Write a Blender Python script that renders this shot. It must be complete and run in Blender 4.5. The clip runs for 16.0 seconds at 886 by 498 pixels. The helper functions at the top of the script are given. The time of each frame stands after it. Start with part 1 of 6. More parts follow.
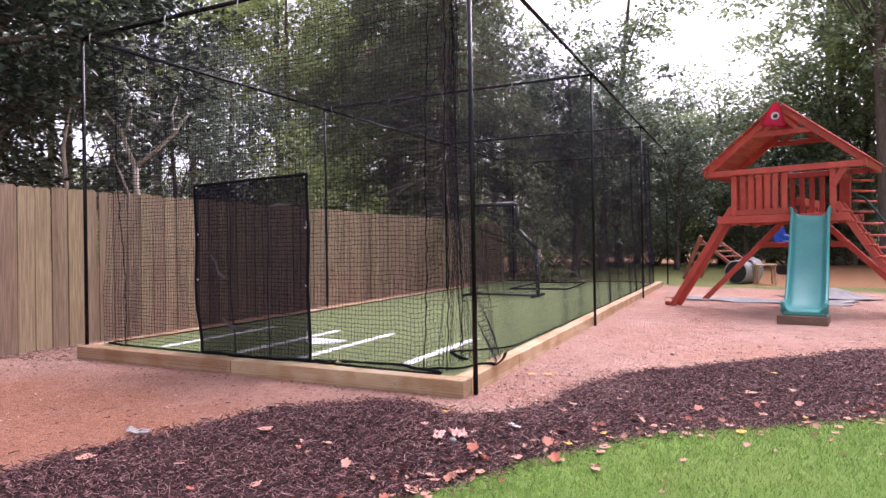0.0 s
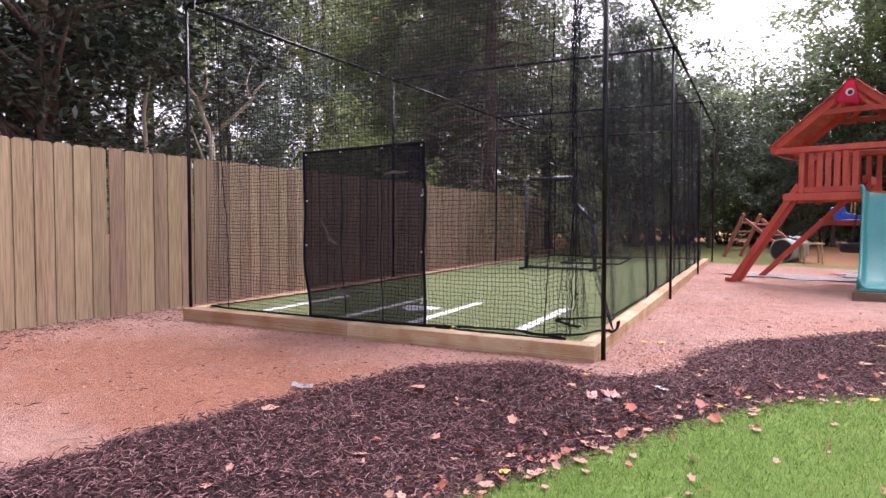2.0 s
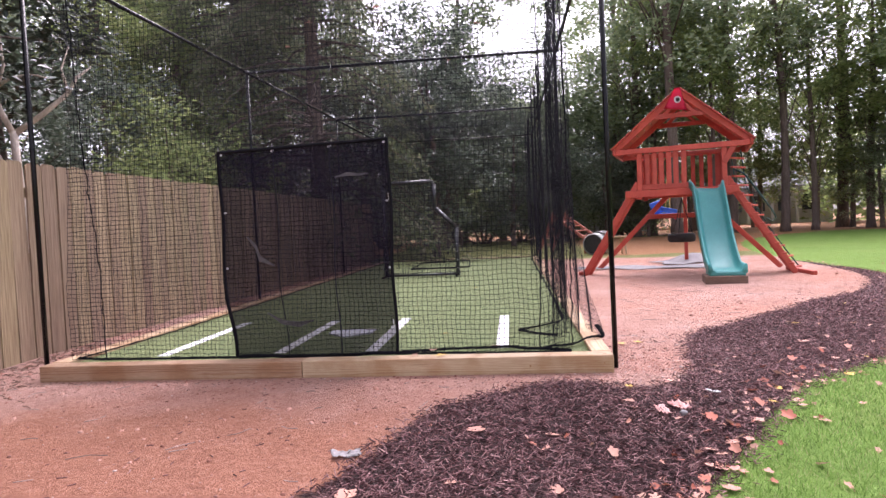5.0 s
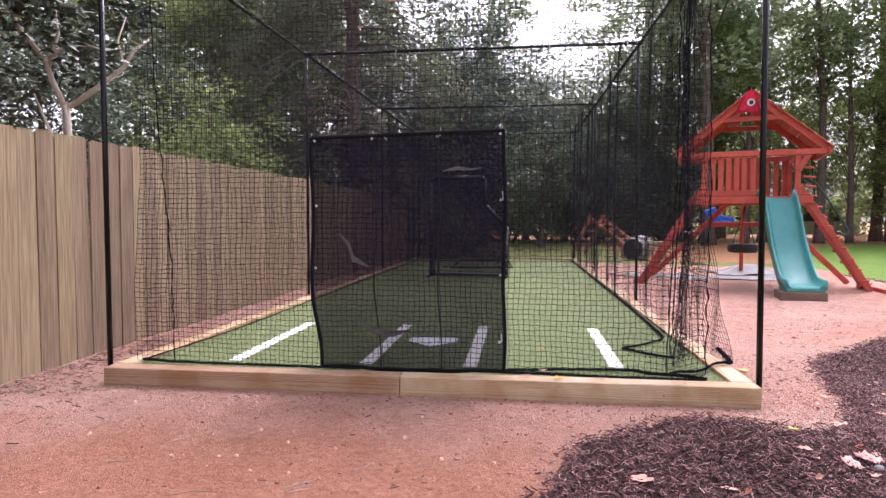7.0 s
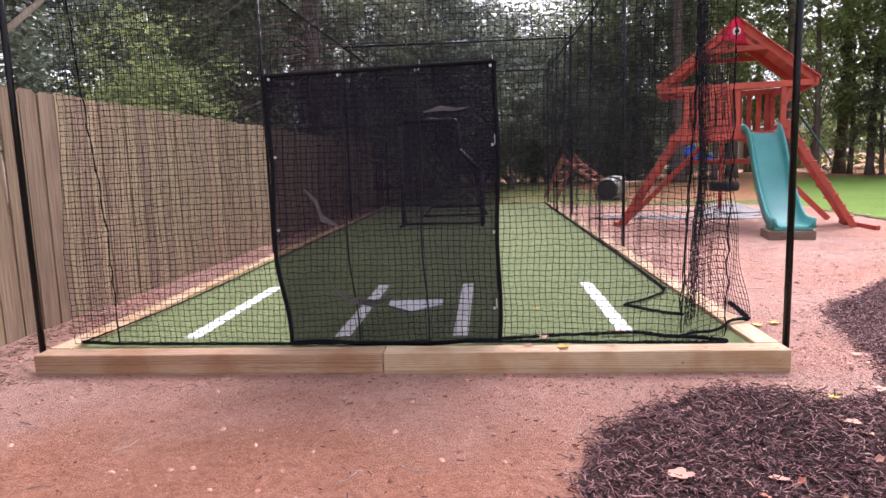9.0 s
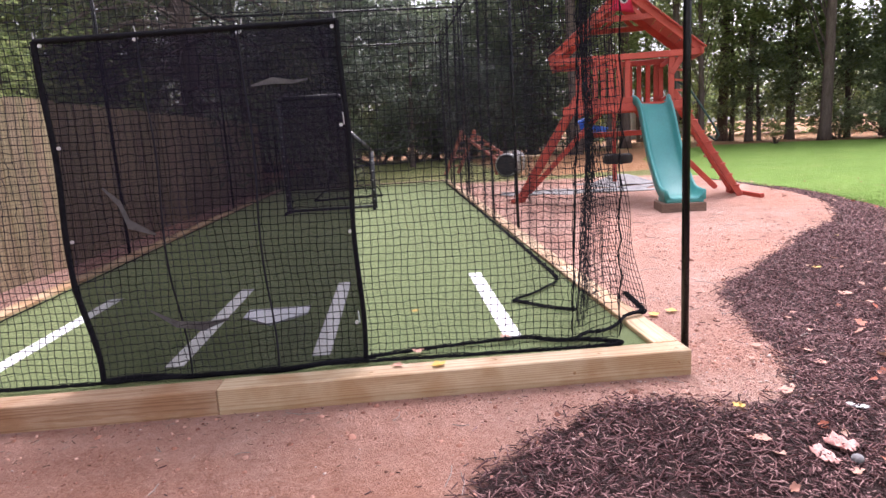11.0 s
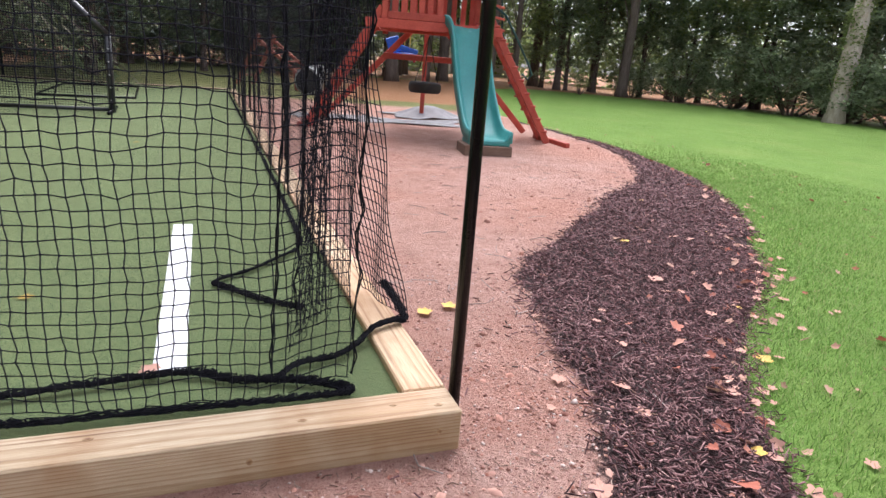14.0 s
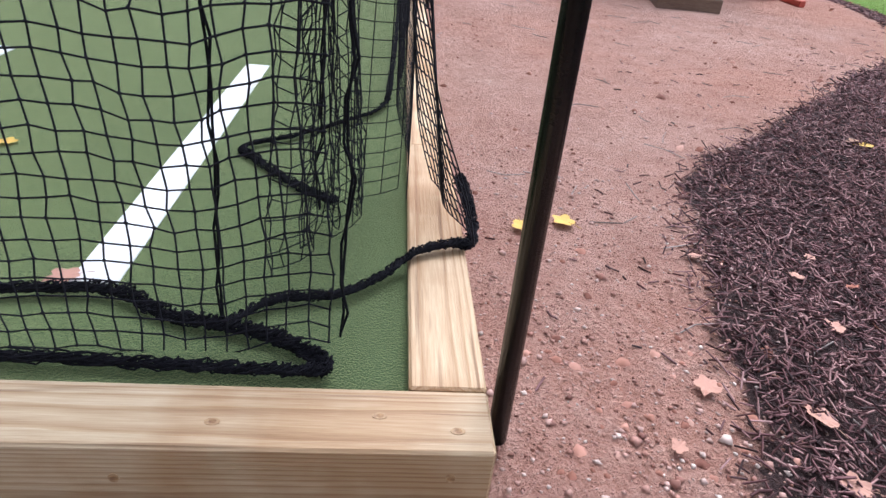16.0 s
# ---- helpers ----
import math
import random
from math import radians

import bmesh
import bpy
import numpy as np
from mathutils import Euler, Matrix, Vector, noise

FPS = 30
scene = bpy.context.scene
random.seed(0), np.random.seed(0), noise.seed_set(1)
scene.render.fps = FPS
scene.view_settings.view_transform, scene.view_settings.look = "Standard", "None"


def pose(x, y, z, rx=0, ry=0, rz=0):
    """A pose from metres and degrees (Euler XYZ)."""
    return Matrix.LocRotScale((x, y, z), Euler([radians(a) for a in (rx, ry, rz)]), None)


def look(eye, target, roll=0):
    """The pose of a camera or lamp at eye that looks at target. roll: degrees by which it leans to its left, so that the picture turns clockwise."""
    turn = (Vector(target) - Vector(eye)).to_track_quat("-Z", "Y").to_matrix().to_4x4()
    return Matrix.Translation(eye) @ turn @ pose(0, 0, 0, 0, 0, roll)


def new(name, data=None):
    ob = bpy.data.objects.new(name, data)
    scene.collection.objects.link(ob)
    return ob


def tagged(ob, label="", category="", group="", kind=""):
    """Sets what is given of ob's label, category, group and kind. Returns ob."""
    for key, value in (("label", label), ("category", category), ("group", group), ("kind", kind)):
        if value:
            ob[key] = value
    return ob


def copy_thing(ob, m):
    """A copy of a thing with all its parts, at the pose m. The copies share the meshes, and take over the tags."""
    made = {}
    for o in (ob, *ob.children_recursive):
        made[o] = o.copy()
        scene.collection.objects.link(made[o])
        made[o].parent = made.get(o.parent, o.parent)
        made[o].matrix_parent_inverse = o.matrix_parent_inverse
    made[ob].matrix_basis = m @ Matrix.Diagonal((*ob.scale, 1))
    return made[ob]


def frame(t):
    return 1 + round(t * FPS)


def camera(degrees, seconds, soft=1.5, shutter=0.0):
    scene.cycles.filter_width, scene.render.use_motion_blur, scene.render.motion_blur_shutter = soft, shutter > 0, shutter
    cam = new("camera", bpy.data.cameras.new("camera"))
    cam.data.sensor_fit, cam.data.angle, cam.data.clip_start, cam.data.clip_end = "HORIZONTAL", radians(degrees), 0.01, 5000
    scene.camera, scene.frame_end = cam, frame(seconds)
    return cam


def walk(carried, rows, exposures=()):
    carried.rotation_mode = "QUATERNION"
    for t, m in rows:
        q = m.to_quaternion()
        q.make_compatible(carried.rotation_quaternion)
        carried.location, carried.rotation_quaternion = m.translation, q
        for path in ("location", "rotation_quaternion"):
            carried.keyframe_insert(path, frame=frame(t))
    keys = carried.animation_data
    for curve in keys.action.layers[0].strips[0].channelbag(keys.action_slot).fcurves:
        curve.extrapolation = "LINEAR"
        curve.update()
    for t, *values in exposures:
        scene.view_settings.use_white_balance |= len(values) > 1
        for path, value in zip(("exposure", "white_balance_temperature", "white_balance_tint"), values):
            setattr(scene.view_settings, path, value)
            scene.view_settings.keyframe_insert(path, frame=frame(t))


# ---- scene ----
cam = camera(71.2, 16.0)
PATH = [
    (0, (1.882, -4.256, 1.158), (1.017, -2.453, 1.149), -0.7),
    (0.5, (1.753, -4.479, 1.165), (0.83, -2.705, 1.116), -0.7),
    (1, (1.545, -4.542, 1.096), (0.531, -2.82, 1.026), -0.6),
    (1.5, (1.319, -4.642, 1.091), (0.306, -2.92, 1.008), -0.2),
    (2, (1.08, -4.763, 1.095), (0.183, -2.978, 1.008), 0.2),
    (2.5, (0.879, -4.827, 1.106), (0.149, -2.968, 1.005), -0.4),
    (3, (0.528, -4.729, 1.058), (-0.041, -2.815, 0.932), -0.9),
    (3.5, (0.262, -4.689, 1.06), (-0.15, -2.736, 0.932), -1.0),
    (4, (-0.024, -4.697, 1.12), (-0.348, -2.727, 1.002), -1.8),
    (4.2, (-0.154, -4.685, 1.106), (-0.463, -2.712, 0.991), -2.1),
    (6.3, (-1.309, -4.169, 1.232), (-1.417, -2.172, 1.215), -2.4),
    (6.5, (-1.342, -4.119, 1.245), (-1.496, -2.125, 1.214), -1.6),
    (7, (-1.521, -4.087, 1.203), (-1.77, -2.105, 1.109), 0.0),
    (7.5, (-1.673, -4.07, 1.236), (-1.924, -2.094, 1.058), 0.4),
    (8, (-1.662, -3.965, 1.232), (-1.86, -1.987, 1.013), -0.2),
    (8.2, (-1.678, -3.862, 1.216), (-1.834, -1.88, 1.002), -0.6),
    (10.3, (-1.704, -3.08, 1.287), (-1.855, -1.126, 0.888), -3.3),
    (10.5, (-1.625, -3.015, 1.284), (-1.724, -1.056, 0.895), -3.8),
    (11, (-1.417, -2.847, 1.26), (-1.279, -0.884, 0.901), -3.3),
    (11.5, (-1.299, -2.623, 1.24), (-0.947, -0.685, 0.897), -1.1),
    (12, (-1.258, -2.403, 1.252), (-0.834, -0.479, 0.904), 0.4),
    (12.5, (-1.124, -2.195, 1.198), (-0.638, -0.288, 0.843), 1.9),
    (13, (-0.91, -1.987, 1.204), (-0.3, -0.119, 0.834), 3.7),
    (13.5, (-0.813, -1.678, 1.135), (-0.118, 0.146, 0.7), 5.1),
    (14, (-0.686, -1.451, 1.117), (0.025, 0.325, 0.534), 4.8),
    (14.5, (-0.474, -1.218, 1.016), (0.135, 0.533, 0.266), 4.1),
    (15, (-0.313, -1.027, 0.974), (0.201, 0.694, 0.092), 5.9),
    (15.5, (-0.254, -0.811, 0.943), (0.146, 0.891, -0.026), 7.3),
    (16, (-0.193, -0.668, 0.92), (-0.01, 1.037, -0.108), 6.0),
]
EXPOSURES = [(0, 1.58, 6200, 33), (4.2, 1.68, 6200, 32), (6.5, 1.82, 6200, 30), (8.2, 1.82, 6200, 29), (11, 1.9, 6250, 26), (13, 1.7, 6200, 20), (16, 1.28, 5700, 14)]
walk(cam, [(t, look(eye, target, roll)) for t, eye, target, roll in PATH], EXPOSURES)

# ---- world and light ----
world = bpy.data.worlds.new("overcast_sky")
scene.world = world
world.use_nodes = True
wn, wl = world.node_tree.nodes, world.node_tree.links
sky = wn.new("ShaderNodeTexSky")
sky.sky_type = "NISHITA"
sky.sun_disc = False
SUN_UP, SUN_AT = radians(58), radians(18)
sky.sun_elevation, sky.sun_rotation = SUN_UP, SUN_AT
sky.air_density, sky.dust_density, sky.ozone_density = 1.0, 4.0, 1.0
grey = wn.new("ShaderNodeHueSaturation")
grey.inputs["Saturation"].default_value = 0.25
wl.new(sky.outputs[0], grey.inputs["Color"])
wl.new(grey.outputs[0], wn["Background"].inputs["Color"])
wn["Background"].inputs["Strength"].default_value = 0.15
sun = new("sun", bpy.data.lights.new("sun", "SUN"))
sun.data.energy, sun.data.angle, sun.data.color = 1.2, radians(40), (1.0, 0.97, 0.93)
sun.matrix_world = look((0, 0, 30), Vector((0, 0, 30)) - Vector((math.sin(SUN_AT) * math.cos(SUN_UP), math.cos(SUN_AT) * math.cos(SUN_UP), math.sin(SUN_UP))))


# ---- materials ----
def material(name, c1, c2, scale=8.0, rough=0.8, bump=0.3, fine=60.0, metal=0.0, stretch=(1, 1, 1), c3=None, depth=0.01, random_tint=0.0, spec=0.4, coord="Object", blend=0.35, shift=False, tints=None):
    """Two colours mixed by noise at two scales, with fine relief."""
    m = bpy.data.materials.new(name)
    m.use_nodes = True
    n, l = m.node_tree.nodes, m.node_tree.links
    b = n["Principled BSDF"]
    b.inputs["Roughness"].default_value, b.inputs["Metallic"].default_value = rough, metal
    b.inputs["Specular IOR Level"].default_value = spec
    tc = n.new("ShaderNodeTexCoord")
    mp = n.new("ShaderNodeMapping")
    mp.inputs["Scale"].default_value = stretch
    if shift:
        oi0, va = n.new("ShaderNodeObjectInfo"), n.new("ShaderNodeVectorMath")
        va.operation = "MULTIPLY_ADD"
        va.inputs[1].default_value = (37.0, 53.0, 29.0)
        l.new(oi0.outputs["Random"], va.inputs[0]), l.new(tc.outputs[coord], va.inputs[2])
        l.new(va.outputs[0], mp.inputs["Vector"])
    else:
        l.new(tc.outputs[coord], mp.inputs["Vector"])
    n1, n2 = n.new("ShaderNodeTexNoise"), n.new("ShaderNodeTexNoise")
    n1.inputs["Scale"].default_value, n2.inputs["Scale"].default_value = scale, fine
    n1.inputs["Detail"].default_value, n2.inputs["Detail"].default_value = 4, 3
    l.new(mp.outputs[0], n1.inputs["Vector"]), l.new(mp.outputs[0], n2.inputs["Vector"])
    r = n.new("ShaderNodeValToRGB")
    r.color_ramp.elements[0].position, r.color_ramp.elements[1].position = 0.32, 0.68
    r.color_ramp.elements[0].color, r.color_ramp.elements[1].color = (*c1, 1), (*c2, 1)
    l.new(n1.outputs["Fac"], r.inputs[0])
    out = r.outputs[0]
    r2 = n.new("ShaderNodeValToRGB")
    r2.color_ramp.elements[0].position, r2.color_ramp.elements[1].position = 0.35, 0.7
    c3 = c3 or tuple(0.55 * v for v in c1)
    r2.color_ramp.elements[0].color, r2.color_ramp.elements[1].color = (*c3, 1), (*c2, 1)
    l.new(n2.outputs["Fac"], r2.inputs[0])
    mx = n.new("ShaderNodeMix")
    mx.data_type = "RGBA"
    mx.inputs["Factor"].default_value = blend
    l.new(out, mx.inputs["A"]), l.new(r2.outputs[0], mx.inputs["B"])
    out = mx.outputs["Result"]
    if tints:
        oi2, r3, mx2 = n.new("ShaderNodeObjectInfo"), n.new("ShaderNodeValToRGB"), n.new("ShaderNodeMix")
        e3 = r3.color_ramp.elements
        while len(e3) < len(tints):
            e3.new(0.5)
        for k, c in enumerate(tints):
            e3[k].position, e3[k].color = k / (len(tints) - 1), (*c, 1)
        l.new(oi2.outputs["Random"], r3.inputs[0])
        mx2.data_type, mx2.blend_type = "RGBA", "MULTIPLY"
        mx2.inputs["Factor"].default_value = 1.0
        l.new(out, mx2.inputs["A"]), l.new(r3.outputs[0], mx2.inputs["B"])
        out = mx2.outputs["Result"]
    if random_tint:
        oi = n.new("ShaderNodeObjectInfo")
        mr = n.new("ShaderNodeMapRange")
        mr.inputs["To Min"].default_value, mr.inputs["To Max"].default_value = 1 - random_tint, 1 + random_tint
        hs = n.new("ShaderNodeHueSaturation")
        l.new(oi.outputs["Random"], mr.inputs["Value"]), l.new(mr.outputs[0], hs.inputs["Value"])
        l.new(out, hs.inputs["Color"])
        out = hs.outputs[0]
    l.new(out, b.inputs["Base Color"])
    bp = n.new("ShaderNodeBump")
    bp.inputs["Strength"].default_value, bp.inputs["Distance"].default_value = bump, depth
    l.new(n2.outputs["Fac"], bp.inputs["Height"])
    l.new(bp.outputs[0], b.inputs["Normal"])
    return m


def island_material(name, colours, rough=0.6, translucent=0.0, spec=0.3):
    """Colour picked at random for each loose piece of a mesh."""
    m = bpy.data.materials.new(name)
    m.use_nodes = True
    n, l = m.node_tree.nodes, m.node_tree.links
    b = n["Principled BSDF"]
    b.inputs["Roughness"].default_value = rough
    b.inputs["Specular IOR Level"].default_value = spec
    g = n.new("ShaderNodeNewGeometry")
    r = n.new("ShaderNodeValToRGB")
    e = r.color_ramp.elements
    while len(e) < len(colours):
        e.new(0.5)
    for i, c in enumerate(colours):
        e[i].position, e[i].color = i / (len(colours) - 1), (*c, 1)
    l.new(g.outputs["Random Per Island"], r.inputs[0])
    l.new(r.outputs[0], b.inputs["Base Color"])
    if translucent:
        t = n.new("ShaderNodeBsdfTranslucent")
        l.new(r.outputs[0], t.inputs["Color"])
        mx = n.new("ShaderNodeMixShader")
        mx.inputs[0].default_value = translucent
        l.new(b.outputs[0], mx.inputs[1]), l.new(t.outputs[0], mx.inputs[2])
        l.new(mx.outputs[0], n["Material Output"].inputs["Surface"])
    return m


M_FENCE = material("weathered_pine", (0.245, 0.178, 0.126), (0.405, 0.318, 0.232), 1.6, 0.85, 0.5, 26, stretch=(2.5, 2.5, 0.12), c3=(0.13, 0.088, 0.062), blend=0.5, shift=True, tints=[(0.92, 0.86, 0.80), (1.12, 1.12, 0.90), (0.80, 0.74, 0.70), (1.05, 0.92, 0.86), (1.18, 1.16, 0.98), (0.90, 0.92, 0.74), (1.0, 0.9, 0.84)])
M_TIMBER = material("treated_pine", (0.44, 0.34, 0.215), (0.58, 0.475, 0.33), 2.5, 0.6, 0.25, 40, stretch=(0.3, 7, 7), c3=(0.33, 0.215, 0.115), random_tint=0.05, blend=0.35)
M_TIMBER_Y = material("treated_pine_long", (0.45, 0.32, 0.185), (0.58, 0.45, 0.30), 3.0, 0.6, 0.25, 40, stretch=(7, 0.3, 7), c3=(0.34, 0.20, 0.10), random_tint=0.08, blend=0.35)
def banded(m, axis, stretch, heart):
    """Adds growth rings round the timber's heart, drying checks and brown stains."""
    n, l = m.node_tree.nodes, m.node_tree.links
    b = n["Principled BSDF"]
    out = b.inputs["Base Color"].links[0].from_socket
    tc, mp, wv = n.new("ShaderNodeTexCoord"), n.new("ShaderNodeMapping"), n.new("ShaderNodeTexWave")
    mp.inputs["Scale"].default_value, mp.inputs["Location"].default_value = stretch, heart
    l.new(tc.outputs["Object"], mp.inputs["Vector"]), l.new(mp.outputs[0], wv.inputs["Vector"])
    wv.wave_type, wv.rings_direction, wv.wave_profile = "RINGS", axis, "SAW"
    for key, value in (("Scale", 38.0), ("Distortion", 5.0), ("Detail", 3.0), ("Detail Scale", 0.35), ("Detail Roughness", 0.6)):
        wv.inputs[key].default_value = value

    def multiply(fac, stops, amount):
        rp, mx = n.new("ShaderNodeValToRGB"), n.new("ShaderNodeMix")
        e = rp.color_ramp.elements
        while len(e) < len(stops):
            e.new(0.5)
        for k, (pos, col) in enumerate(stops):
            e[k].position, e[k].color = pos, (*col, 1)
        mx.data_type, mx.blend_type = "RGBA", "MULTIPLY"
        mx.inputs["Factor"].default_value = amount
        l.new(fac, rp.inputs[0]), l.new(out, mx.inputs["A"]), l.new(rp.outputs[0], mx.inputs["B"])
        return mx.outputs["Result"]

    out = multiply(wv.outputs["Fac"], [(0.0, (1, 1, 1)), (0.55, (0.93, 0.89, 0.84)), (0.86, (0.60, 0.46, 0.33)), (1.0, (0.86, 0.78, 0.68))], 0.75)
    for scale, grow, stops in ((3.2, (1, 1, 1), [(0.40, (0.72, 0.55, 0.40)), (0.56, (1, 1, 1))]), (60.0, tuple(0.03 if v < 0.5 else 1.0 for v in stretch), [(0.30, (0.38, 0.27, 0.20)), (0.38, (1, 1, 1))])):
        m2, no = n.new("ShaderNodeMapping"), n.new("ShaderNodeTexNoise")
        m2.inputs["Scale"].default_value = grow
        no.inputs["Scale"].default_value, no.inputs["Detail"].default_value = scale, 4
        l.new(tc.outputs["Object"], m2.inputs["Vector"]), l.new(m2.outputs[0], no.inputs["Vector"])
        out = multiply(no.outputs["Fac"], stops, 0.7)
    l.new(out, b.inputs["Base Color"])


banded(M_TIMBER, "X", (0.07, 1.0, 1.0), (0.0, -0.055, -0.02))
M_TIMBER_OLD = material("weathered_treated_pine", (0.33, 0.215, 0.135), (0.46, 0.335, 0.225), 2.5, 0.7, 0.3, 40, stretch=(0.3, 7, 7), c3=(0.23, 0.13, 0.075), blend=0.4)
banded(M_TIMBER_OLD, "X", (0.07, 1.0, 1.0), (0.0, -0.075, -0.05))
banded(M_TIMBER_Y, "Y", (1.0, 0.07, 1.0), (0.085, 0.0, -0.03))
M_KNOT_RING = material("pine_knot_ring", (0.30, 0.18, 0.09), (0.42, 0.28, 0.15), 60, 0.6, 0.1, 120)
M_KNOT = material("pine_knot", (0.20, 0.10, 0.045), (0.33, 0.19, 0.08), 60, 0.6, 0.1, 120)
M_BLACK = material("black_powder_coat", (0.005, 0.005, 0.0055), (0.009, 0.009, 0.0095), 20, 0.2, 0.05, 200, spec=0.18)
M_NET = material("black_nylon_twine", (0.014, 0.0134, 0.0175), (0.026, 0.0248, 0.033), 30, 0.9, 0.2, 300, spec=0.08)
M_ROPE = material("black_braided_rope", (0.006, 0.006, 0.008), (0.015, 0.0145, 0.019), 60, 0.95, 0.6, 180, spec=0.1)
M_VINYL = material("black_vinyl_padding", (0.014, 0.014, 0.016), (0.03, 0.03, 0.033), 12, 0.32, 0.2, 60, spec=0.6)
M_WHITE = material("white_turf_line", (0.68, 0.70, 0.70), (0.80, 0.82, 0.82), 12, 0.9, 0.4, 400)
M_PLATE = material("white_rubber", (0.62, 0.66, 0.72), (0.76, 0.79, 0.84), 8, 0.5, 0.1, 100)
M_TURF = material("artificial_turf", (0.025, 0.060, 0.020), (0.037, 0.080, 0.026), 1.2, 0.9, 1.0, 300, c3=(0.015, 0.042, 0.014), depth=0.008)
M_TURF.node_tree.nodes["Principled BSDF"].inputs["Sheen Weight"].default_value = 0.68
M_TURF.node_tree.nodes["Principled BSDF"].inputs["Sheen Roughness"].default_value = 0.45
M_TURF.node_tree.nodes["Principled BSDF"].inputs["Sheen Tint"].default_value = (0.85, 0.9, 0.4, 1)
M_RED = material("red_stained_cedar", (0.355, 0.047, 0.030), (0.50, 0.088, 0.055), 2.5, 0.55, 0.2, 24, stretch=(2, 2, 2), c3=(0.25, 0.034, 0.022), random_tint=0.16)
M_RED_FADED = material("faded_red_stain", (0.34, 0.10, 0.068), (0.48, 0.19, 0.135), 3, 0.7, 0.2, 24, c3=(0.25, 0.075, 0.055))
M_SLIDE = material("teal_plastic", (0.035, 0.235, 0.225), (0.05, 0.29, 0.27), 3, 0.42, 0.05, 60, spec=0.45)
M_BROWN = material("brown_timber_block", (0.14, 0.085, 0.06), (0.21, 0.14, 0.10), 6, 0.8, 0.3, 40, stretch=(0.6, 4, 4))
M_BLUE = material("blue_plastic", (0.015, 0.10, 0.52), (0.02, 0.14, 0.62), 6, 0.4, 0.05, 60)
M_RUBBER = material("black_rubber", (0.018, 0.018, 0.018), (0.035, 0.034, 0.033), 12, 0.75, 0.3, 80)
M_FLAG = material("red_nylon_flag", (0.55, 0.015, 0.06), (0.68, 0.025, 0.09), 6, 0.6, 0.1, 200)
M_CLOTH = material("pale_cloth", (0.46, 0.45, 0.45), (0.62, 0.61, 0.6), 8, 0.9, 0.4, 60)
M_STEEL = material("galvanised_steel", (0.24, 0.26, 0.23), (0.42, 0.43, 0.41), 6, 0.4, 0.1, 60, metal=0.0)
M_GREENROPE = material("dark_green_rope", (0.012, 0.05, 0.045), (0.02, 0.075, 0.06), 20, 0.7, 0.3, 120)
M_YELLOWROPE = material("yellow_rope", (0.60, 0.42, 0.10), (0.72, 0.55, 0.18), 20, 0.7, 0.3, 120)
M_FABRIC = material("grey_weed_fabric", (0.17, 0.165, 0.17), (0.27, 0.26, 0.26), 5, 0.9, 0.4, 60)
M_BARK = material("grey_brown_bark", (0.09, 0.065, 0.052), (0.17, 0.13, 0.11), 4, 0.95, 1.0, 14, stretch=(3, 3, 0.5), depth=0.04)
M_PALEBARK = material("pale_smooth_bark", (0.42, 0.34, 0.27), (0.60, 0.52, 0.44), 6, 0.8, 0.3, 30, stretch=(2, 2, 0.6))
M_DEADWOOD = material("dry_twigs", (0.27, 0.215, 0.19), (0.42, 0.355, 0.32), 8, 0.95, 0.3, 40)
M_LEAF = island_material("broad_leaves", [(0.13, 0.175, 0.10), (0.20, 0.26, 0.14), (0.26, 0.32, 0.18), (0.33, 0.38, 0.24)], 0.55, 0.65)
M_LEAF_LIGHT = island_material("light_leaves", [(0.14, 0.19, 0.075), (0.20, 0.26, 0.095), (0.26, 0.32, 0.12), (0.33, 0.365, 0.15)], 0.6, 0.62)
M_LEAF_DARK = island_material("dark_glossy_leaves", [(0.062, 0.09, 0.062), (0.105, 0.145, 0.098), (0.155, 0.20, 0.14), (0.23, 0.27, 0.205)], 0.36, 0.35, 0.5)
M_MAGNOLIA = island_material("dark_magnolia_leaves", [(0.012, 0.022, 0.015), (0.022, 0.038, 0.025), (0.038, 0.058, 0.04), (0.075, 0.10, 0.075)], 0.32, 0.08, 0.55)
M_NEEDLE = island_material("conifer_needles", [(0.075, 0.10, 0.055), (0.12, 0.15, 0.075), (0.175, 0.20, 0.105), (0.21, 0.195, 0.14)], 0.7, 0.5)
M_MULCH = island_material("shredded_bark", [(0.022, 0.0095, 0.010), (0.075, 0.031, 0.032), (0.15, 0.066, 0.067), (0.34, 0.20, 0.185)], 0.7)
M_GRASS = island_material("grass_blades", [(0.083, 0.155, 0.028), (0.14, 0.265, 0.048), (0.20, 0.35, 0.075), (0.36, 0.40, 0.17)], 0.6, 0.35)
M_PEBBLE = island_material("clay_pebbles", [(0.15, 0.065, 0.05), (0.36, 0.18, 0.14), (0.42, 0.245, 0.20), (0.50, 0.33, 0.28), (0.64, 0.53, 0.47)], 0.85)
M_CLOD = island_material("clay_lumps", [(0.13, 0.05, 0.035), (0.25, 0.105, 0.072), (0.38, 0.185, 0.135), (0.46, 0.27, 0.21)], 0.9)
M_FALLEN = island_material("fallen_leaves", [(0.20, 0.062, 0.038), (0.38, 0.12, 0.075), (0.42, 0.20, 0.14), (0.52, 0.31, 0.24), (0.30, 0.17, 0.11)], 0.7, 0.15)
M_FALLEN_DRY = island_material("dry_leaf_bits", [(0.09, 0.05, 0.035), (0.20, 0.12, 0.085), (0.32, 0.21, 0.16), (0.42, 0.32, 0.26)], 0.85)
M_YELLOWLEAF = island_material("yellow_leaves", [(0.52, 0.31, 0.05), (0.62, 0.42, 0.10)], 0.6, 0.15)
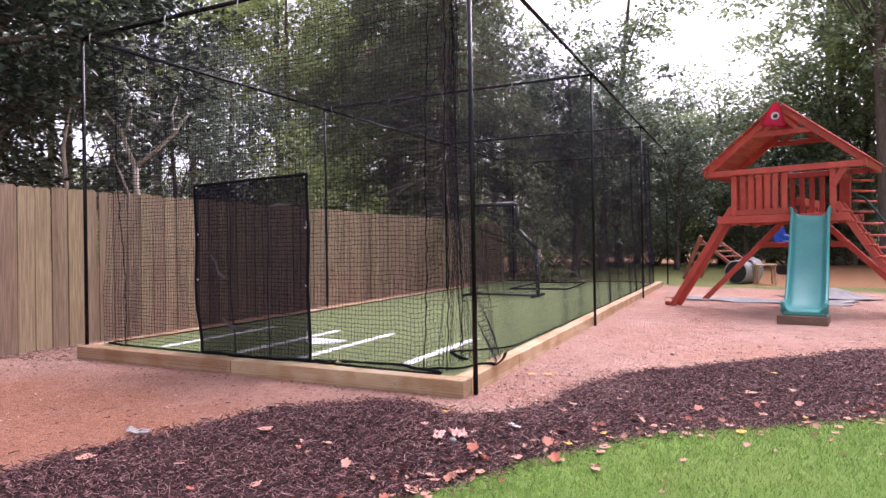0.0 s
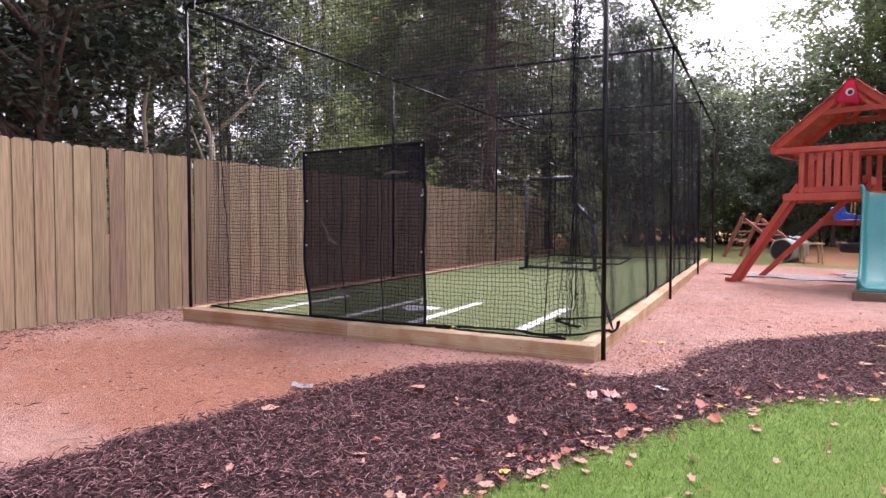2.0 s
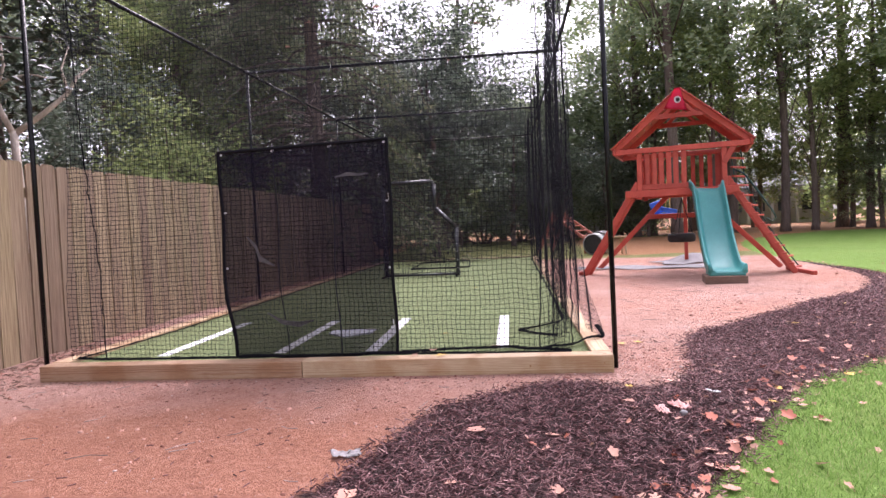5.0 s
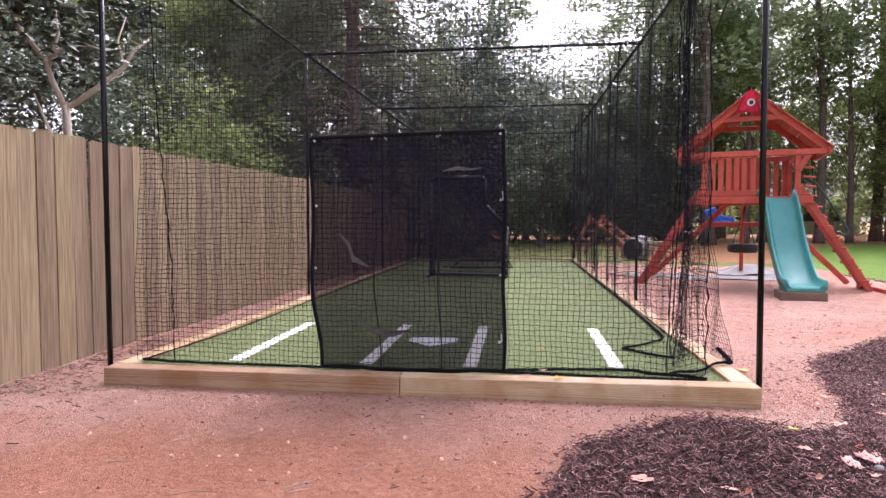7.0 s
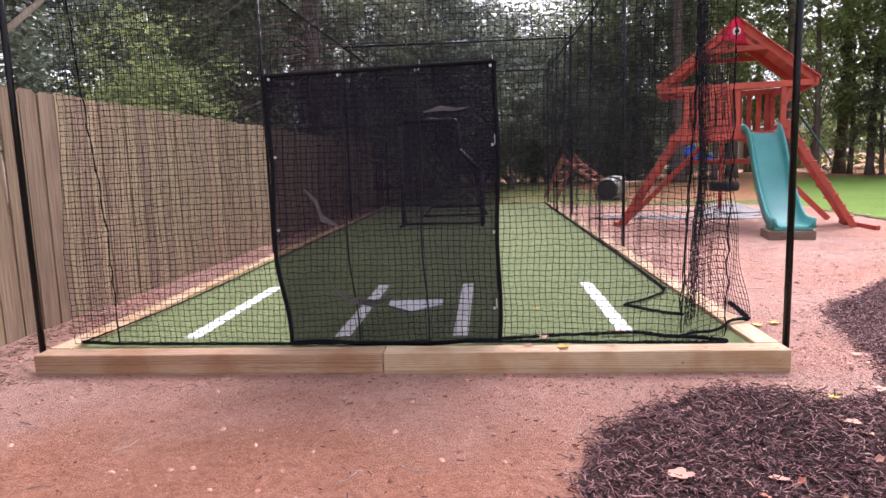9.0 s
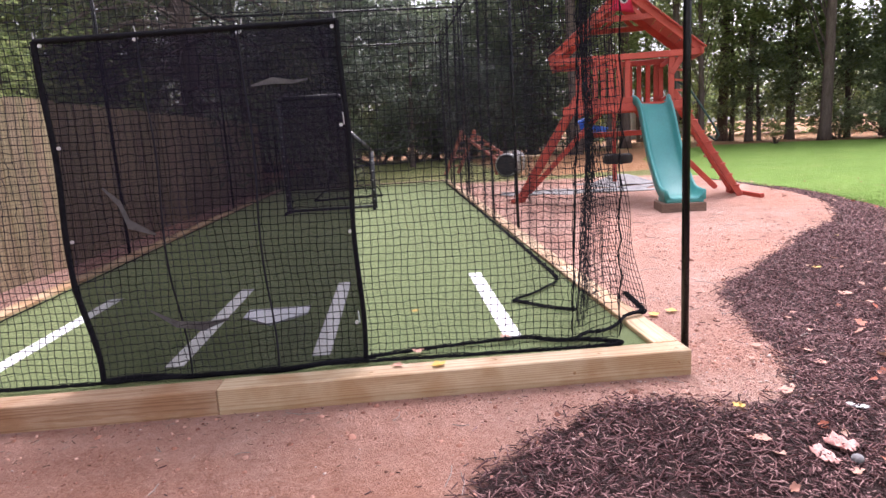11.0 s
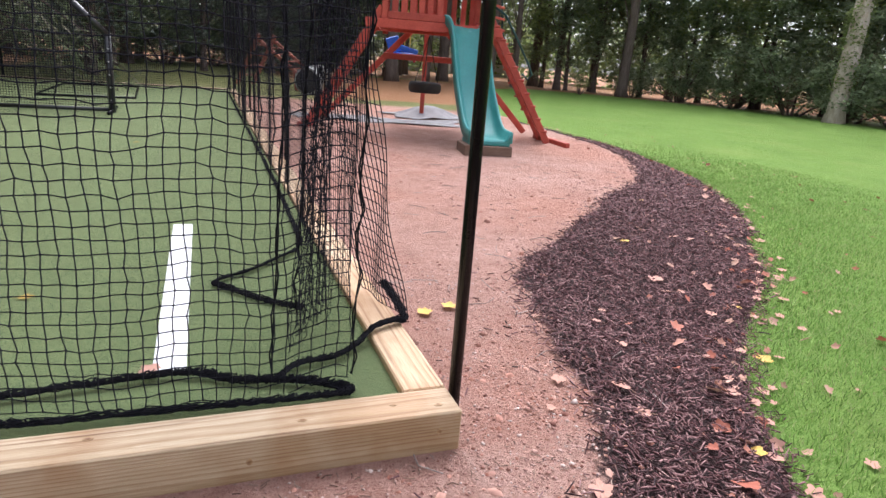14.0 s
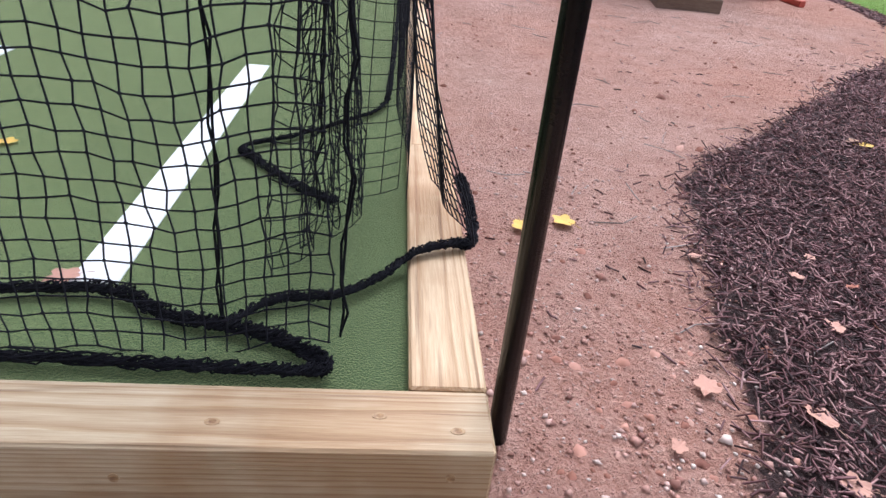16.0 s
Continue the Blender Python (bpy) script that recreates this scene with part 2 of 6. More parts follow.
M_SIDING = material("white_siding", (0.50, 0.50, 0.50), (0.62, 0.62, 0.62), 4, 0.8, 0.2, 30)
M_SHINGLE = material("grey_shingles", (0.16, 0.165, 0.18), (0.25, 0.255, 0.27), 3, 0.9, 0.4, 20)
M_GLASS_DARK = material("dark_window_glass", (0.02, 0.022, 0.025), (0.03, 0.033, 0.037), 4, 0.08, 0.02, 20)
M_TIE = material("white_zip_tie", (0.42, 0.42, 0.42), (0.55, 0.55, 0.55), 20, 0.5, 0.1, 80)

M_STREAK = material("pale_weave", (0.05, 0.048, 0.052), (0.10, 0.098, 0.10), 20, 0.9, 0.2, 120)
# windscreen panel: dense black weave that lets some light through
M_SCREEN = bpy.data.materials.new("black_windscreen_weave")
M_SCREEN.use_nodes = True
sn, sl = M_SCREEN.node_tree.nodes, M_SCREEN.node_tree.links
sn["Principled BSDF"].inputs["Base Color"].default_value = (0.0085, 0.0066, 0.0145, 1)
sn["Principled BSDF"].inputs["Roughness"].default_value = 0.8
sn["Principled BSDF"].inputs["Specular IOR Level"].default_value = 0.1
s_tr, s_mx, s_tc, s_no, s_rg = sn.new("ShaderNodeBsdfTransparent"), sn.new("ShaderNodeMixShader"), sn.new("ShaderNodeTexCoord"), sn.new("ShaderNodeTexNoise"), sn.new("ShaderNodeMapRange")
s_no.inputs["Scale"].default_value = 3.0
s_rg.inputs["To Min"].default_value, s_rg.inputs["To Max"].default_value = 0.79, 0.89
sl.new(s_tc.outputs["Object"], s_no.inputs["Vector"]), sl.new(s_no.outputs["Fac"], s_rg.inputs["Value"]), sl.new(s_rg.outputs[0], s_mx.inputs[0])
sl.new(s_tr.outputs[0], s_mx.inputs[1]), sl.new(sn["Principled BSDF"].outputs[0], s_mx.inputs[2])
sl.new(s_mx.outputs[0], sn["Material Output"].inputs["Surface"])


# ---- building helpers ----
def part(name, bm, mat, parent=None, label=""):
    """Links a bmesh as one mesh object, under a thing or a part if given."""
    me = bpy.data.meshes.new(name)
    bm.normal_update()
    bm.to_mesh(me)
    bm.free()
    me.materials.append(mat)
    ob = new(name, me)
    if parent is not None:
        ob.parent = parent
    if label:
        ob["label"] = label
    return ob


def thing(name, m, label, category, group="", kind=""):
    """An Empty at a thing's base, to carry its parts."""
    ob = new(name)
    ob.matrix_basis = m
    return tagged(ob, label, category, group, kind)


def box(bm, lo, hi, bevel=0.0):
    lo, hi = Vector(lo), Vector(hi)
    r = bmesh.ops.create_cube(bm, size=1.0, matrix=Matrix.Translation((lo + hi) / 2) @ Matrix.Diagonal((*(hi - lo), 1)))
    if bevel:
        es = list({e for v in r["verts"] for e in v.link_edges})
        bmesh.ops.bevel(bm, geom=es, offset=bevel, segments=1, affect="EDGES")
    return bm


def beam(bm, a, b, w, h, bevel=0.006, up=(0, 0, 1)):
    """A squared timber from a to b, w across and h along up."""
    a, b = Vector(a), Vector(b)
    d = (b - a).normalized()
    s = d.cross(Vector(up))
    s = s.normalized() if s.length > 1e-4 else Vector((1, 0, 0))
    u = s.cross(d).normalized()
    m = Matrix((s, d, u)).transposed().to_4x4()
    m.translation = (a + b) / 2
    r = bmesh.ops.create_cube(bm, size=1.0, matrix=m @ Matrix.Diagonal((w, (b - a).length, h, 1)))
    if bevel:
        es = list({e for v in r["verts"] for e in v.link_edges})
        bmesh.ops.bevel(bm, geom=es, offset=bevel, segments=1, affect="EDGES")
    return bm


def rod(bm, a, b, r, n=10, r2=None):
    a, b = Vector(a), Vector(b)
    m = (b - a).to_track_quat("Z", "Y").to_matrix().to_4x4()
    m.translation = (a + b) / 2
    bmesh.ops.create_cone(bm, cap_ends=True, segments=n, radius1=r, radius2=r if r2 is None else r2, depth=(b - a).length, matrix=m)
    return bm


def limb(bm, pts, radii, n=8):
    """A bent, tapered round limb through the points."""
    rings = []
    pts = [Vector(p) for p in pts]
    for i, p in enumerate(pts):
        d = (pts[min(i + 1, len(pts) - 1)] - pts[max(i - 1, 0)]).normalized()
        s = d.orthogonal().normalized() if i == 0 else (s - d * s.dot(d)).normalized()
        t = d.cross(s)
        rings.append([bm.verts.new(p + radii[i] * (s * math.cos(6.2832 * k / n) + t * math.sin(6.2832 * k / n))) for k in range(n)])
    for r0, r1 in zip(rings, rings[1:]):
        for k in range(n):
            bm.faces.new((r0[k], r0[(k + 1) % n], r1[(k + 1) % n], r1[k]))
    bm.faces.new(rings[-1])
    bm.faces.new(rings[0][::-1])
    return bm


def smooth(ob):
    ob.data.polygons.foreach_set("use_smooth", [True] * len(ob.data.polygons))
    return ob


def data_mesh(name, verts, faces, mat, parent=None, label=""):
    me = bpy.data.meshes.new(name)
    verts, faces = np.asarray(verts, np.float32), np.asarray(faces, np.int32)
    me.vertices.add(len(verts))
    me.vertices.foreach_set("co", verts.ravel())
    k = faces.shape[1]
    me.loops.add(faces.size)
    me.loops.foreach_set("vertex_index", faces.ravel())
    me.polygons.add(len(faces))
    me.polygons.foreach_set("loop_start", np.arange(0, faces.size, k, dtype=np.int32))
    me.update(calc_edges=True)
    me.materials.append(mat)
    ob = new(name, me)
    if parent is not None:
        ob.parent = parent
    if label:
        ob["label"] = label
    return ob


def strands(lines, r, sides=3):
    """Vertices and faces of thin cords along polylines given as an array (lines, points, 3)."""
    lines = np.asarray(lines, float)
    t = np.gradient(lines, axis=1)
    t /= np.linalg.norm(t, axis=2, keepdims=True) + 1e-9
    ref = np.array((0.31, 0.83, 0.46))
    a = np.cross(t, ref)
    a /= np.linalg.norm(a, axis=2, keepdims=True) + 1e-9
    b = np.cross(t, a)
    n, k = lines.shape[:2]
    ang = np.arange(sides) * 2 * np.pi / sides
    v = lines[:, :, None] + r * (a[:, :, None] * np.cos(ang)[:, None] + b[:, :, None] * np.sin(ang)[:, None])
    idx = np.arange(n * k * sides).reshape(n, k, sides)
    q = np.stack((idx[:, :-1], np.roll(idx[:, :-1], -1, 2), np.roll(idx[:, 1:], -1, 2), idx[:, 1:]), -1)
    return v.reshape(-1, 3), q.reshape(-1, 4)


def join_data(chunks):
    vs, fs, o = [], [], 0
    for v, f in chunks:
        vs.append(v), fs.append(f + o)
        o += len(v)
    return np.concatenate(vs), np.concatenate(fs)


def net_sheet(name, grid, r, parent, label=""):
    """A knotted net over a grid of points (rows, columns, 3)."""
    return data_mesh(name, *join_data([strands(grid, r), strands(grid.transpose(1, 0, 2), r)]), M_NET, parent, label)


RNG = np.random.default_rng(7)


def leaves(centres, spread, per, length, width, rng, droop=0.0, flat=0.4):
    """Folded leaf blades scattered round the given centres."""
    n = len(centres) * per
    c = np.repeat(centres, per, 0)
    s = np.repeat(np.broadcast_to(spread, (len(centres), 3)), per, 0)
    d = rng.normal(size=(n, 3))
    d /= np.linalg.norm(d, axis=1, keepdims=True)
    p = c + d * s * rng.uniform(0.35, 1.0, (n, 1))
    a = rng.normal(size=(n, 3)) + d * 0.8
    a[:, 2] = a[:, 2] * flat - droop
    a /= np.linalg.norm(a, axis=1, keepdims=True)
    b = np.cross(a, rng.normal(size=(n, 3)) * (0.5, 0.5, 0.2) + (0, 0, 1))
    b /= np.linalg.norm(b, axis=1, keepdims=True)
    up = np.cross(b, a)
    k = rng.uniform(0.7, 1.25, (n, 1))
    L, W = length * k, width * k
    v = np.stack((p, p + a * L * 0.45 + b * W * 0.5 + up * W * 0.18, p + a * L, p + a * L * 0.45 - b * W * 0.5 + up * W * 0.18), 1)
    f = np.arange(n * 4).reshape(n, 4)
    tri = np.concatenate((f[:, (0, 1, 2)], f[:, (0, 2, 3)]), 0)
    return v.reshape(-1, 3), tri


# ---- ground ----
def curve_points(ctrl, per=12):
    c = np.array([ctrl[0], *ctrl, ctrl[-1]], float)
    out = []
    for i in range(1, len(c) - 2):
        for s in np.linspace(0, 1, per, endpoint=False):
            p0, p1, p2, p3 = c[i - 1:i + 3]
            out.append(0.5 * (2 * p1 + (p2 - p0) * s + (2 * p0 - 5 * p1 + 4 * p2 - p3) * s * s + (3 * p1 - p0 - 3 * p2 + p3) * s ** 3))
    out.append(c[-1])
    return np.array(out)


BED_EDGE = curve_points([(-2.9, -9), (-2.2, -4.6), (-1.75, -2.8), (-1.6, -2.0), (-1.28, -0.95), (-0.85, -0.42), (-0.35, -0.22), (0.05, -0.36), (0.42, -0.2), (0.62, 0.35), (0.75, 0.9), (1.05, 1.6), (1.65, 2.15), (2.8, 3.25), (3.6, 3.9), (4.3, 4.75), (4.95, 6.0), (5.3, 7.5), (5.4, 9), (5.5, 12)])
LAWN_EDGE = curve_points([(-2.1, -9), (-0.9, -4.8), (-0.45, -3), (-0.09, -2.07), (0.22, -1.5), (0.6, -1.0), (0.98, -0.42), (1.5, 0.3), (2.3, 1.05), (3.0, 1.6), (3.6, 2.25), (4.4, 3.2), (5.1, 4.4), (5.5, 5.6), (5.65, 7.2), (5.6, 9), (5.9, 13), (8, 20), (12, 26), (16, 28), (20, 25), (23, 19), (22.6, 13), (23, 4), (26, -10), (31, -30)])


def signed(edge, x, y):
    """Distance from a curve, positive on its right-hand side."""
    p = np.stack((np.ravel(x), np.ravel(y)), 1)
    out = np.empty(len(p))
    t = np.gradient(edge, axis=0)
    for i in range(0, len(p), 20000):
        q = p[i:i + 20000]
        d = ((q[:, None] - edge[None]) ** 2).sum(2)
        k = d.argmin(1)
        w = q - edge[k]
        out[i:i + 20000] = np.sqrt(d[np.arange(len(q)), k]) * np.sign(t[k, 1] * w[:, 0] - t[k, 0] * w[:, 1])
    return out.reshape(np.shape(x))


def step(a, b, v):
    s = np.clip((v - a) / (b - a), 0, 1)
    return s * s * (3 - 2 * s)


def ground_z(x, y, bed=None):
    x, y = np.asarray(x, float), np.asarray(y, float)
    bed = signed(BED_EDGE, x, y) if bed is None else bed
    z = -0.2 * step(-0.1, 1.35, bed) * (1 - step(7, 12, y)) + 0.07 * step(-3.2, -5.0, x)
    z = z + 0.012 * np.sin(2.1 * x + 1.3 * y) * np.sin(1.7 * y - 0.8 * x) + 0.006 * np.sin(7.3 * x - 2.0 * y) * np.sin(5.9 * y + 1.1)
    near = step(0.5, 0.0, np.maximum(np.maximum(-4.6 - x, x - 0.05), np.maximum(-0.05 - y, y - 14)))
    return z * (1 - near) + 0.01 * near


def spaced(lo, hi, fine, far):
    inner = np.arange(lo, hi + 1e-6, fine)
    g = fine * 1.22 ** np.arange(1, 60)
    g = np.cumsum(g)
    g = g[g < far]
    return np.concatenate((lo - g[::-1], inner, hi + g))


gx, gy = np.meshgrid(spaced(-6, 7, 0.075, 400), spaced(-6.5, 14, 0.075, 400), indexing="ij")
g_bed, g_lawn = signed(BED_EDGE, gx, gy), signed(LAWN_EDGE, gx, gy)
g_mulch = np.minimum(g_bed, (10.5 - gy) * 0.6)
gz = ground_z(gx, gy, g_bed)
gi = np.arange(gx.size).reshape(gx.shape)


def ground_material():
    m = bpy.data.materials.new("red_clay_bark_bed_and_lawn")
    m.use_nodes = True
    n, l = m.node_tree.nodes, m.node_tree.links
    b = n["Principled BSDF"]
    b.inputs["Roughness"].default_value = 0.92
    b.inputs["Specular IOR Level"].default_value = 0.2
    tc = n.new("ShaderNodeTexCoord")

    def noise_tex(scale, detail=5, rough=0.55):
        t = n.new("ShaderNodeTexNoise")
        t.inputs["Scale"].default_value, t.inputs["Detail"].default_value, t.inputs["Roughness"].default_value = scale, detail, rough
        l.new(tc.outputs["Object"], t.inputs["Vector"])
        return t.outputs["Fac"]

    def ramp(fac, stops):
        r = n.new("ShaderNodeValToRGB")
        e = r.color_ramp.elements
        while len(e) < len(stops):
            e.new(0.5)
        for k, (pos, col) in enumerate(stops):
            e[k].position, e[k].color = pos, (*col, 1)
        l.new(fac, r.inputs[0])
        return r.outputs[0]

    def mix(fac, a, c):
        x = n.new("ShaderNodeMix")
        x.data_type = "RGBA"
        if isinstance(fac, float):
            x.inputs["Factor"].default_value = fac
        else:
            l.new(fac, x.inputs["Factor"])
        l.new(a, x.inputs["A"]), l.new(c, x.inputs["B"])
        return x.outputs["Result"]

    def mask(attr, wobble, amount, soft):
        a = n.new("ShaderNodeAttribute")
        a.attribute_name = attr
        s = n.new("ShaderNodeMath")
        s.operation = "MULTIPLY_ADD"
        s.inputs[1].default_value, s.inputs[2].default_value = amount, -amount / 2
        l.new(wobble, s.inputs[0])
        t = n.new("ShaderNodeMath")
        t.operation = "ADD"
        l.new(a.outputs["Fac"], t.inputs[0]), l.new(s.outputs[0], t.inputs[1])
        r = n.new("ShaderNodeMapRange")
        r.interpolation_type = "SMOOTHSTEP"
        r.inputs["From Min"].default_value, r.inputs["From Max"].default_value = -soft, soft
        l.new(t.outputs[0], r.inputs["Value"])
        return r.outputs[0]

    big, mid, tiny, edge = noise_tex(0.55, 6), noise_tex(4.0, 8, 0.65), noise_tex(90.0, 4, 0.7), noise_tex(3.2, 8, 0.7)
    clay = ramp(big, [(0.36, (0.44, 0.165, 0.09)), (0.46, (0.40, 0.195, 0.14)), (0.54, (0.46, 0.275, 0.22)), (0.64, (0.60, 0.415, 0.345))])
    clay = mix(0.45, clay, ramp(mid, [(0.36, (0.25, 0.10, 0.07)), (0.5, (0.46, 0.25, 0.19)), (0.66, (0.60, 0.40, 0.33))]))
    clod = noise_tex(24.0, 6, 0.75)
    clay = mix(0.32, clay, ramp(clod, [(0.34, (0.19, 0.085, 0.065)), (0.46, (0.47, 0.26, 0.20)), (0.64, (0.64, 0.44, 0.36))]))
    clay = mix(0.27, clay, ramp(tiny, [(0.3, (0.16, 0.07, 0.055)), (0.5, (0.47, 0.27, 0.215)), (0.72, (0.70, 0.51, 0.43))]))
    # orange-red clay, darkened to carry shade from the tree by the fence
    shaded_red = mix(0.5, ramp(mid, [(0.35, (0.28, 0.098, 0.056)), (0.62, (0.43, 0.19, 0.115))]), ramp(tiny, [(0.3, (0.22, 0.085, 0.05)), (0.7, (0.60, 0.33, 0.23))]))
    shaded_red = mix(0.35, shaded_red, ramp(clod, [(0.36, (0.15, 0.05, 0.03)), (0.5, (0.43, 0.185, 0.11)), (0.66, (0.60, 0.35, 0.25))]))
    clay = mix(mask("shaded_red", noise_tex(1.3, 6, 0.65), 1.6, 0.45), clay, shaded_red)
    bark = mix(0.5, ramp(mid, [(0.3, (0.025, 0.014, 0.014)), (0.7, (0.075, 0.042, 0.040))]), ramp(tiny, [(0.3, (0.018, 0.011, 0.011)), (0.7, (0.10, 0.06, 0.055))]))
    lawn = mix(0.5, ramp(mid, [(0.33, (0.225, 0.28, 0.075)), (0.45, (0.145, 0.28, 0.04)), (0.65, (0.205, 0.365, 0.062))]), ramp(tiny, [(0.3, (0.07, 0.155, 0.022)), (0.7, (0.25, 0.37, 0.10))]))
    lawn = mix(0.35, lawn, ramp(noise_tex(0.8, 5, 0.6), [(0.36, (0.145, 0.255, 0.04)), (0.5, (0.195, 0.345, 0.052)), (0.66, (0.29, 0.365, 0.085))]))
    lawn = mix(0.3, lawn, ramp(noise_tex(22.0, 5, 0.7), [(0.35, (0.06, 0.13, 0.02)), (0.65, (0.25, 0.37, 0.10))]))
    rough_grass = mix(0.5, ramp(mid, [(0.35, (0.15, 0.19, 0.045)), (0.65, (0.27, 0.25, 0.10))]), ramp(tiny, [(0.3, (0.09, 0.13, 0.03)), (0.7, (0.28, 0.26, 0.12))]))
    straw = mix(0.4, ramp(mid, [(0.3, (0.36, 0.165, 0.075)), (0.7, (0.47, 0.25, 0.12))]), ramp(tiny, [(0.3, (0.24, 0.10, 0.05)), (0.7, (0.50, 0.28, 0.16))]))
    col = mix(mask("back", edge, 1.2, 0.5), clay, rough_grass)
    col = mix(mask("straw", edge, 1.6, 0.4), col, straw)
    col = mix(mask("bed", edge, 0.45, 0.035), col, bark)
    col = mix(mask("lawn", edge, 0.16, 0.03), col, lawn)
    litter = mix(0.7, ramp(mid, [(0.3, (0.07, 0.05, 0.035)), (0.7, (0.16, 0.12, 0.08))]), straw)
    col = mix(mask("woods", edge, 3.0, 0.8), col, litter)
    l.new(col, b.inputs["Base Color"])
    bump = n.new("ShaderNodeBump")
    bump.inputs["Strength"].default_value, bump.inputs["Distance"].default_value = 1.0, 0.03
    add = n.new("ShaderNodeMath")
    add.operation = "ADD"
    more = n.new("ShaderNodeMath")
    more.operation = "MULTIPLY_ADD"
    more.inputs[1].default_value = 1.3
    l.new(clod, more.inputs[0]), l.new(mid, more.inputs[2])
    l.new(more.outputs[0], add.inputs[0]), l.new(tiny, add.inputs[1])
    l.new(add.outputs[0], bump.inputs["Height"])
    l.new(bump.outputs[0], b.inputs["Normal"])
    return m


ground = data_mesh("ground", np.stack((gx, gy, gz), -1).reshape(-1, 3), np.stack((gi[:-1, :-1], gi[1:, :-1], gi[1:, 1:], gi[:-1, 1:]), -1).reshape(-1, 4), ground_material())
tagged(ground, "red clay yard with dark bark bed and green lawn", "ground", kind="structure")
smooth(ground)
g_back = np.minimum(gy - 13.6 + 0.25 * np.maximum(gx, 0), 30)
g_straw = np.minimum.reduce([gx - 2.2, 14.0 - gx, gy - 14.2, 30 - gy])
g_woods = np.maximum(np.hypot(gx + 2, gy + 4) - 37, np.where(gx < -5.3, -5.3 - gx, -9))
# ellipse of redder clay with the tree's shade put into its colour
g_shaded_red = np.minimum(0.85 - np.hypot((gx + 2.6) / 2.5, (gy + 1.7) / 1.2), 0.45)
for attr, val in (("shaded_red", g_shaded_red), ("bed", g_mulch), ("lawn", g_lawn), ("back", g_back), ("straw", g_straw), ("woods", g_woods)):
    a = ground.data.attributes.new(attr, "FLOAT", "POINT")
    a.data.foreach_set("value", np.clip(val, -9, 9).astype(np.float32).ravel())

# ---- board fence ----
FX = -5.10


def fence():
    root = thing("fence", pose(0, 0, 0), "weathered tan wooden privacy fence with dog-eared boards", "fence", kind="structure")
    meshes = []
    rng = random.Random(3)
    for k in range(5):
        bm = bmesh.new()
        w, h, t, c = 0.168 + 0.006 * k / 2, 1.83, 0.018, 0.025
        outline = [(-w / 2, 0), (w / 2, 0), (w / 2, h - c), (w / 2 - c, h), (-w / 2 + c, h), (-w / 2, h - c)]
        lo = [bm.verts.new((-t / 2 + 0.004 * rng.uniform(-1, 1), a, b)) for a, b in outline]
        hi = [bm.verts.new((t / 2 + 0.004 * rng.uniform(-1, 1), a, b)) for a, b in outline]
        bm.faces.new(hi), bm.faces.new(lo[::-1])
        for i in range(6):
            bm.faces.new((lo[i], lo[(i + 1) % 6], hi[(i + 1) % 6], hi[i]))
        me = bpy.data.meshes.new("picket")
        bm.normal_update()
        bm.to_mesh(me)
        bm.free()
        me.materials.append(M_FENCE)
        meshes.append(me)
    y = -7.0
    while y < 14.9:
        ob = new("picket", meshes[rng.randrange(5)])
        ob.parent = root
        ob.matrix_basis = pose(FX + rng.uniform(-0.004, 0.004), y, 0.045 + rng.uniform(-0.012, 0.012), rng.uniform(-0.35, 0.35), rng.uniform(-0.3, 0.3), rng.uniform(-1.2, 1.2))
        y += 0.189 + rng.uniform(-0.003, 0.004)
    for z in (0.35, 1.0, 1.6):
        part("rail", beam(bmesh.new(), (FX - 0.04, -7.1, z), (FX - 0.04, 15, z), 0.038, 0.09), M_FENCE, root)
    for k in range(10):
        part("fence_post", box(bmesh.new(), (FX - 0.15, -7 + 2.42 * k, 0), (FX - 0.06, -6.91 + 2.42 * k, 1.8), 0.005), M_FENCE, root)


fence()

# ---- turf, its timber border and lines ----
TW, TL, TOP, TZ = -4.51, 13.15, 0.14, 0.112
turf = part("turf", box(bmesh.new(), (TW + 0.13, 0.13, 0.0), (-0.13, TL - 0.02, TZ)), M_TURF)
tagged(turf, "green artificial turf carpet inside the batting cage", "turf", kind="structure")


def border_timber(a, b, mat, label, knots=()):
    ob = part("border_timber", beam(bmesh.new(), a, b, 0.14, 0.14, 0.005), mat)
    tagged(ob, label, "timber", "timbers round the turf")
    for x, y, z, nx in knots:
        bm = bmesh.new()
        if nx:
            bmesh.ops.create_cone(bm, cap_ends=True, segments=12, radius1=0.5, radius2=0.5, depth=0.0016, matrix=Matrix.Translation((x, y, z)) @ Euler((radians(90), 0, 0)).to_matrix().to_4x4() @ Matrix.Diagonal((0.017, 0.02, 1, 1)))
        else:
            bmesh.ops.create_cone(bm, cap_ends=True, segments=12, radius1=0.5, radius2=0.5, depth=0.0016, matrix=Matrix.Translation((x, y, z)) @ Matrix.Diagonal((0.026, 0.015, 1, 1)))
        part("knot", bm, M_KNOT_RING, ob)
        bm = bmesh.new()
        turn = Euler((radians(90), 0, 0)).to_matrix().to_4x4() if nx else Matrix()
        bmesh.ops.create_cone(bm, cap_ends=True, segments=10, radius1=0.5, radius2=0.5, depth=0.0024, matrix=Matrix.Translation((x + 0.001, y, z)) @ turn @ Matrix.Diagonal((0.013, 0.009, 1, 1)))
        part("knot", bm, M_KNOT, ob)
    return ob


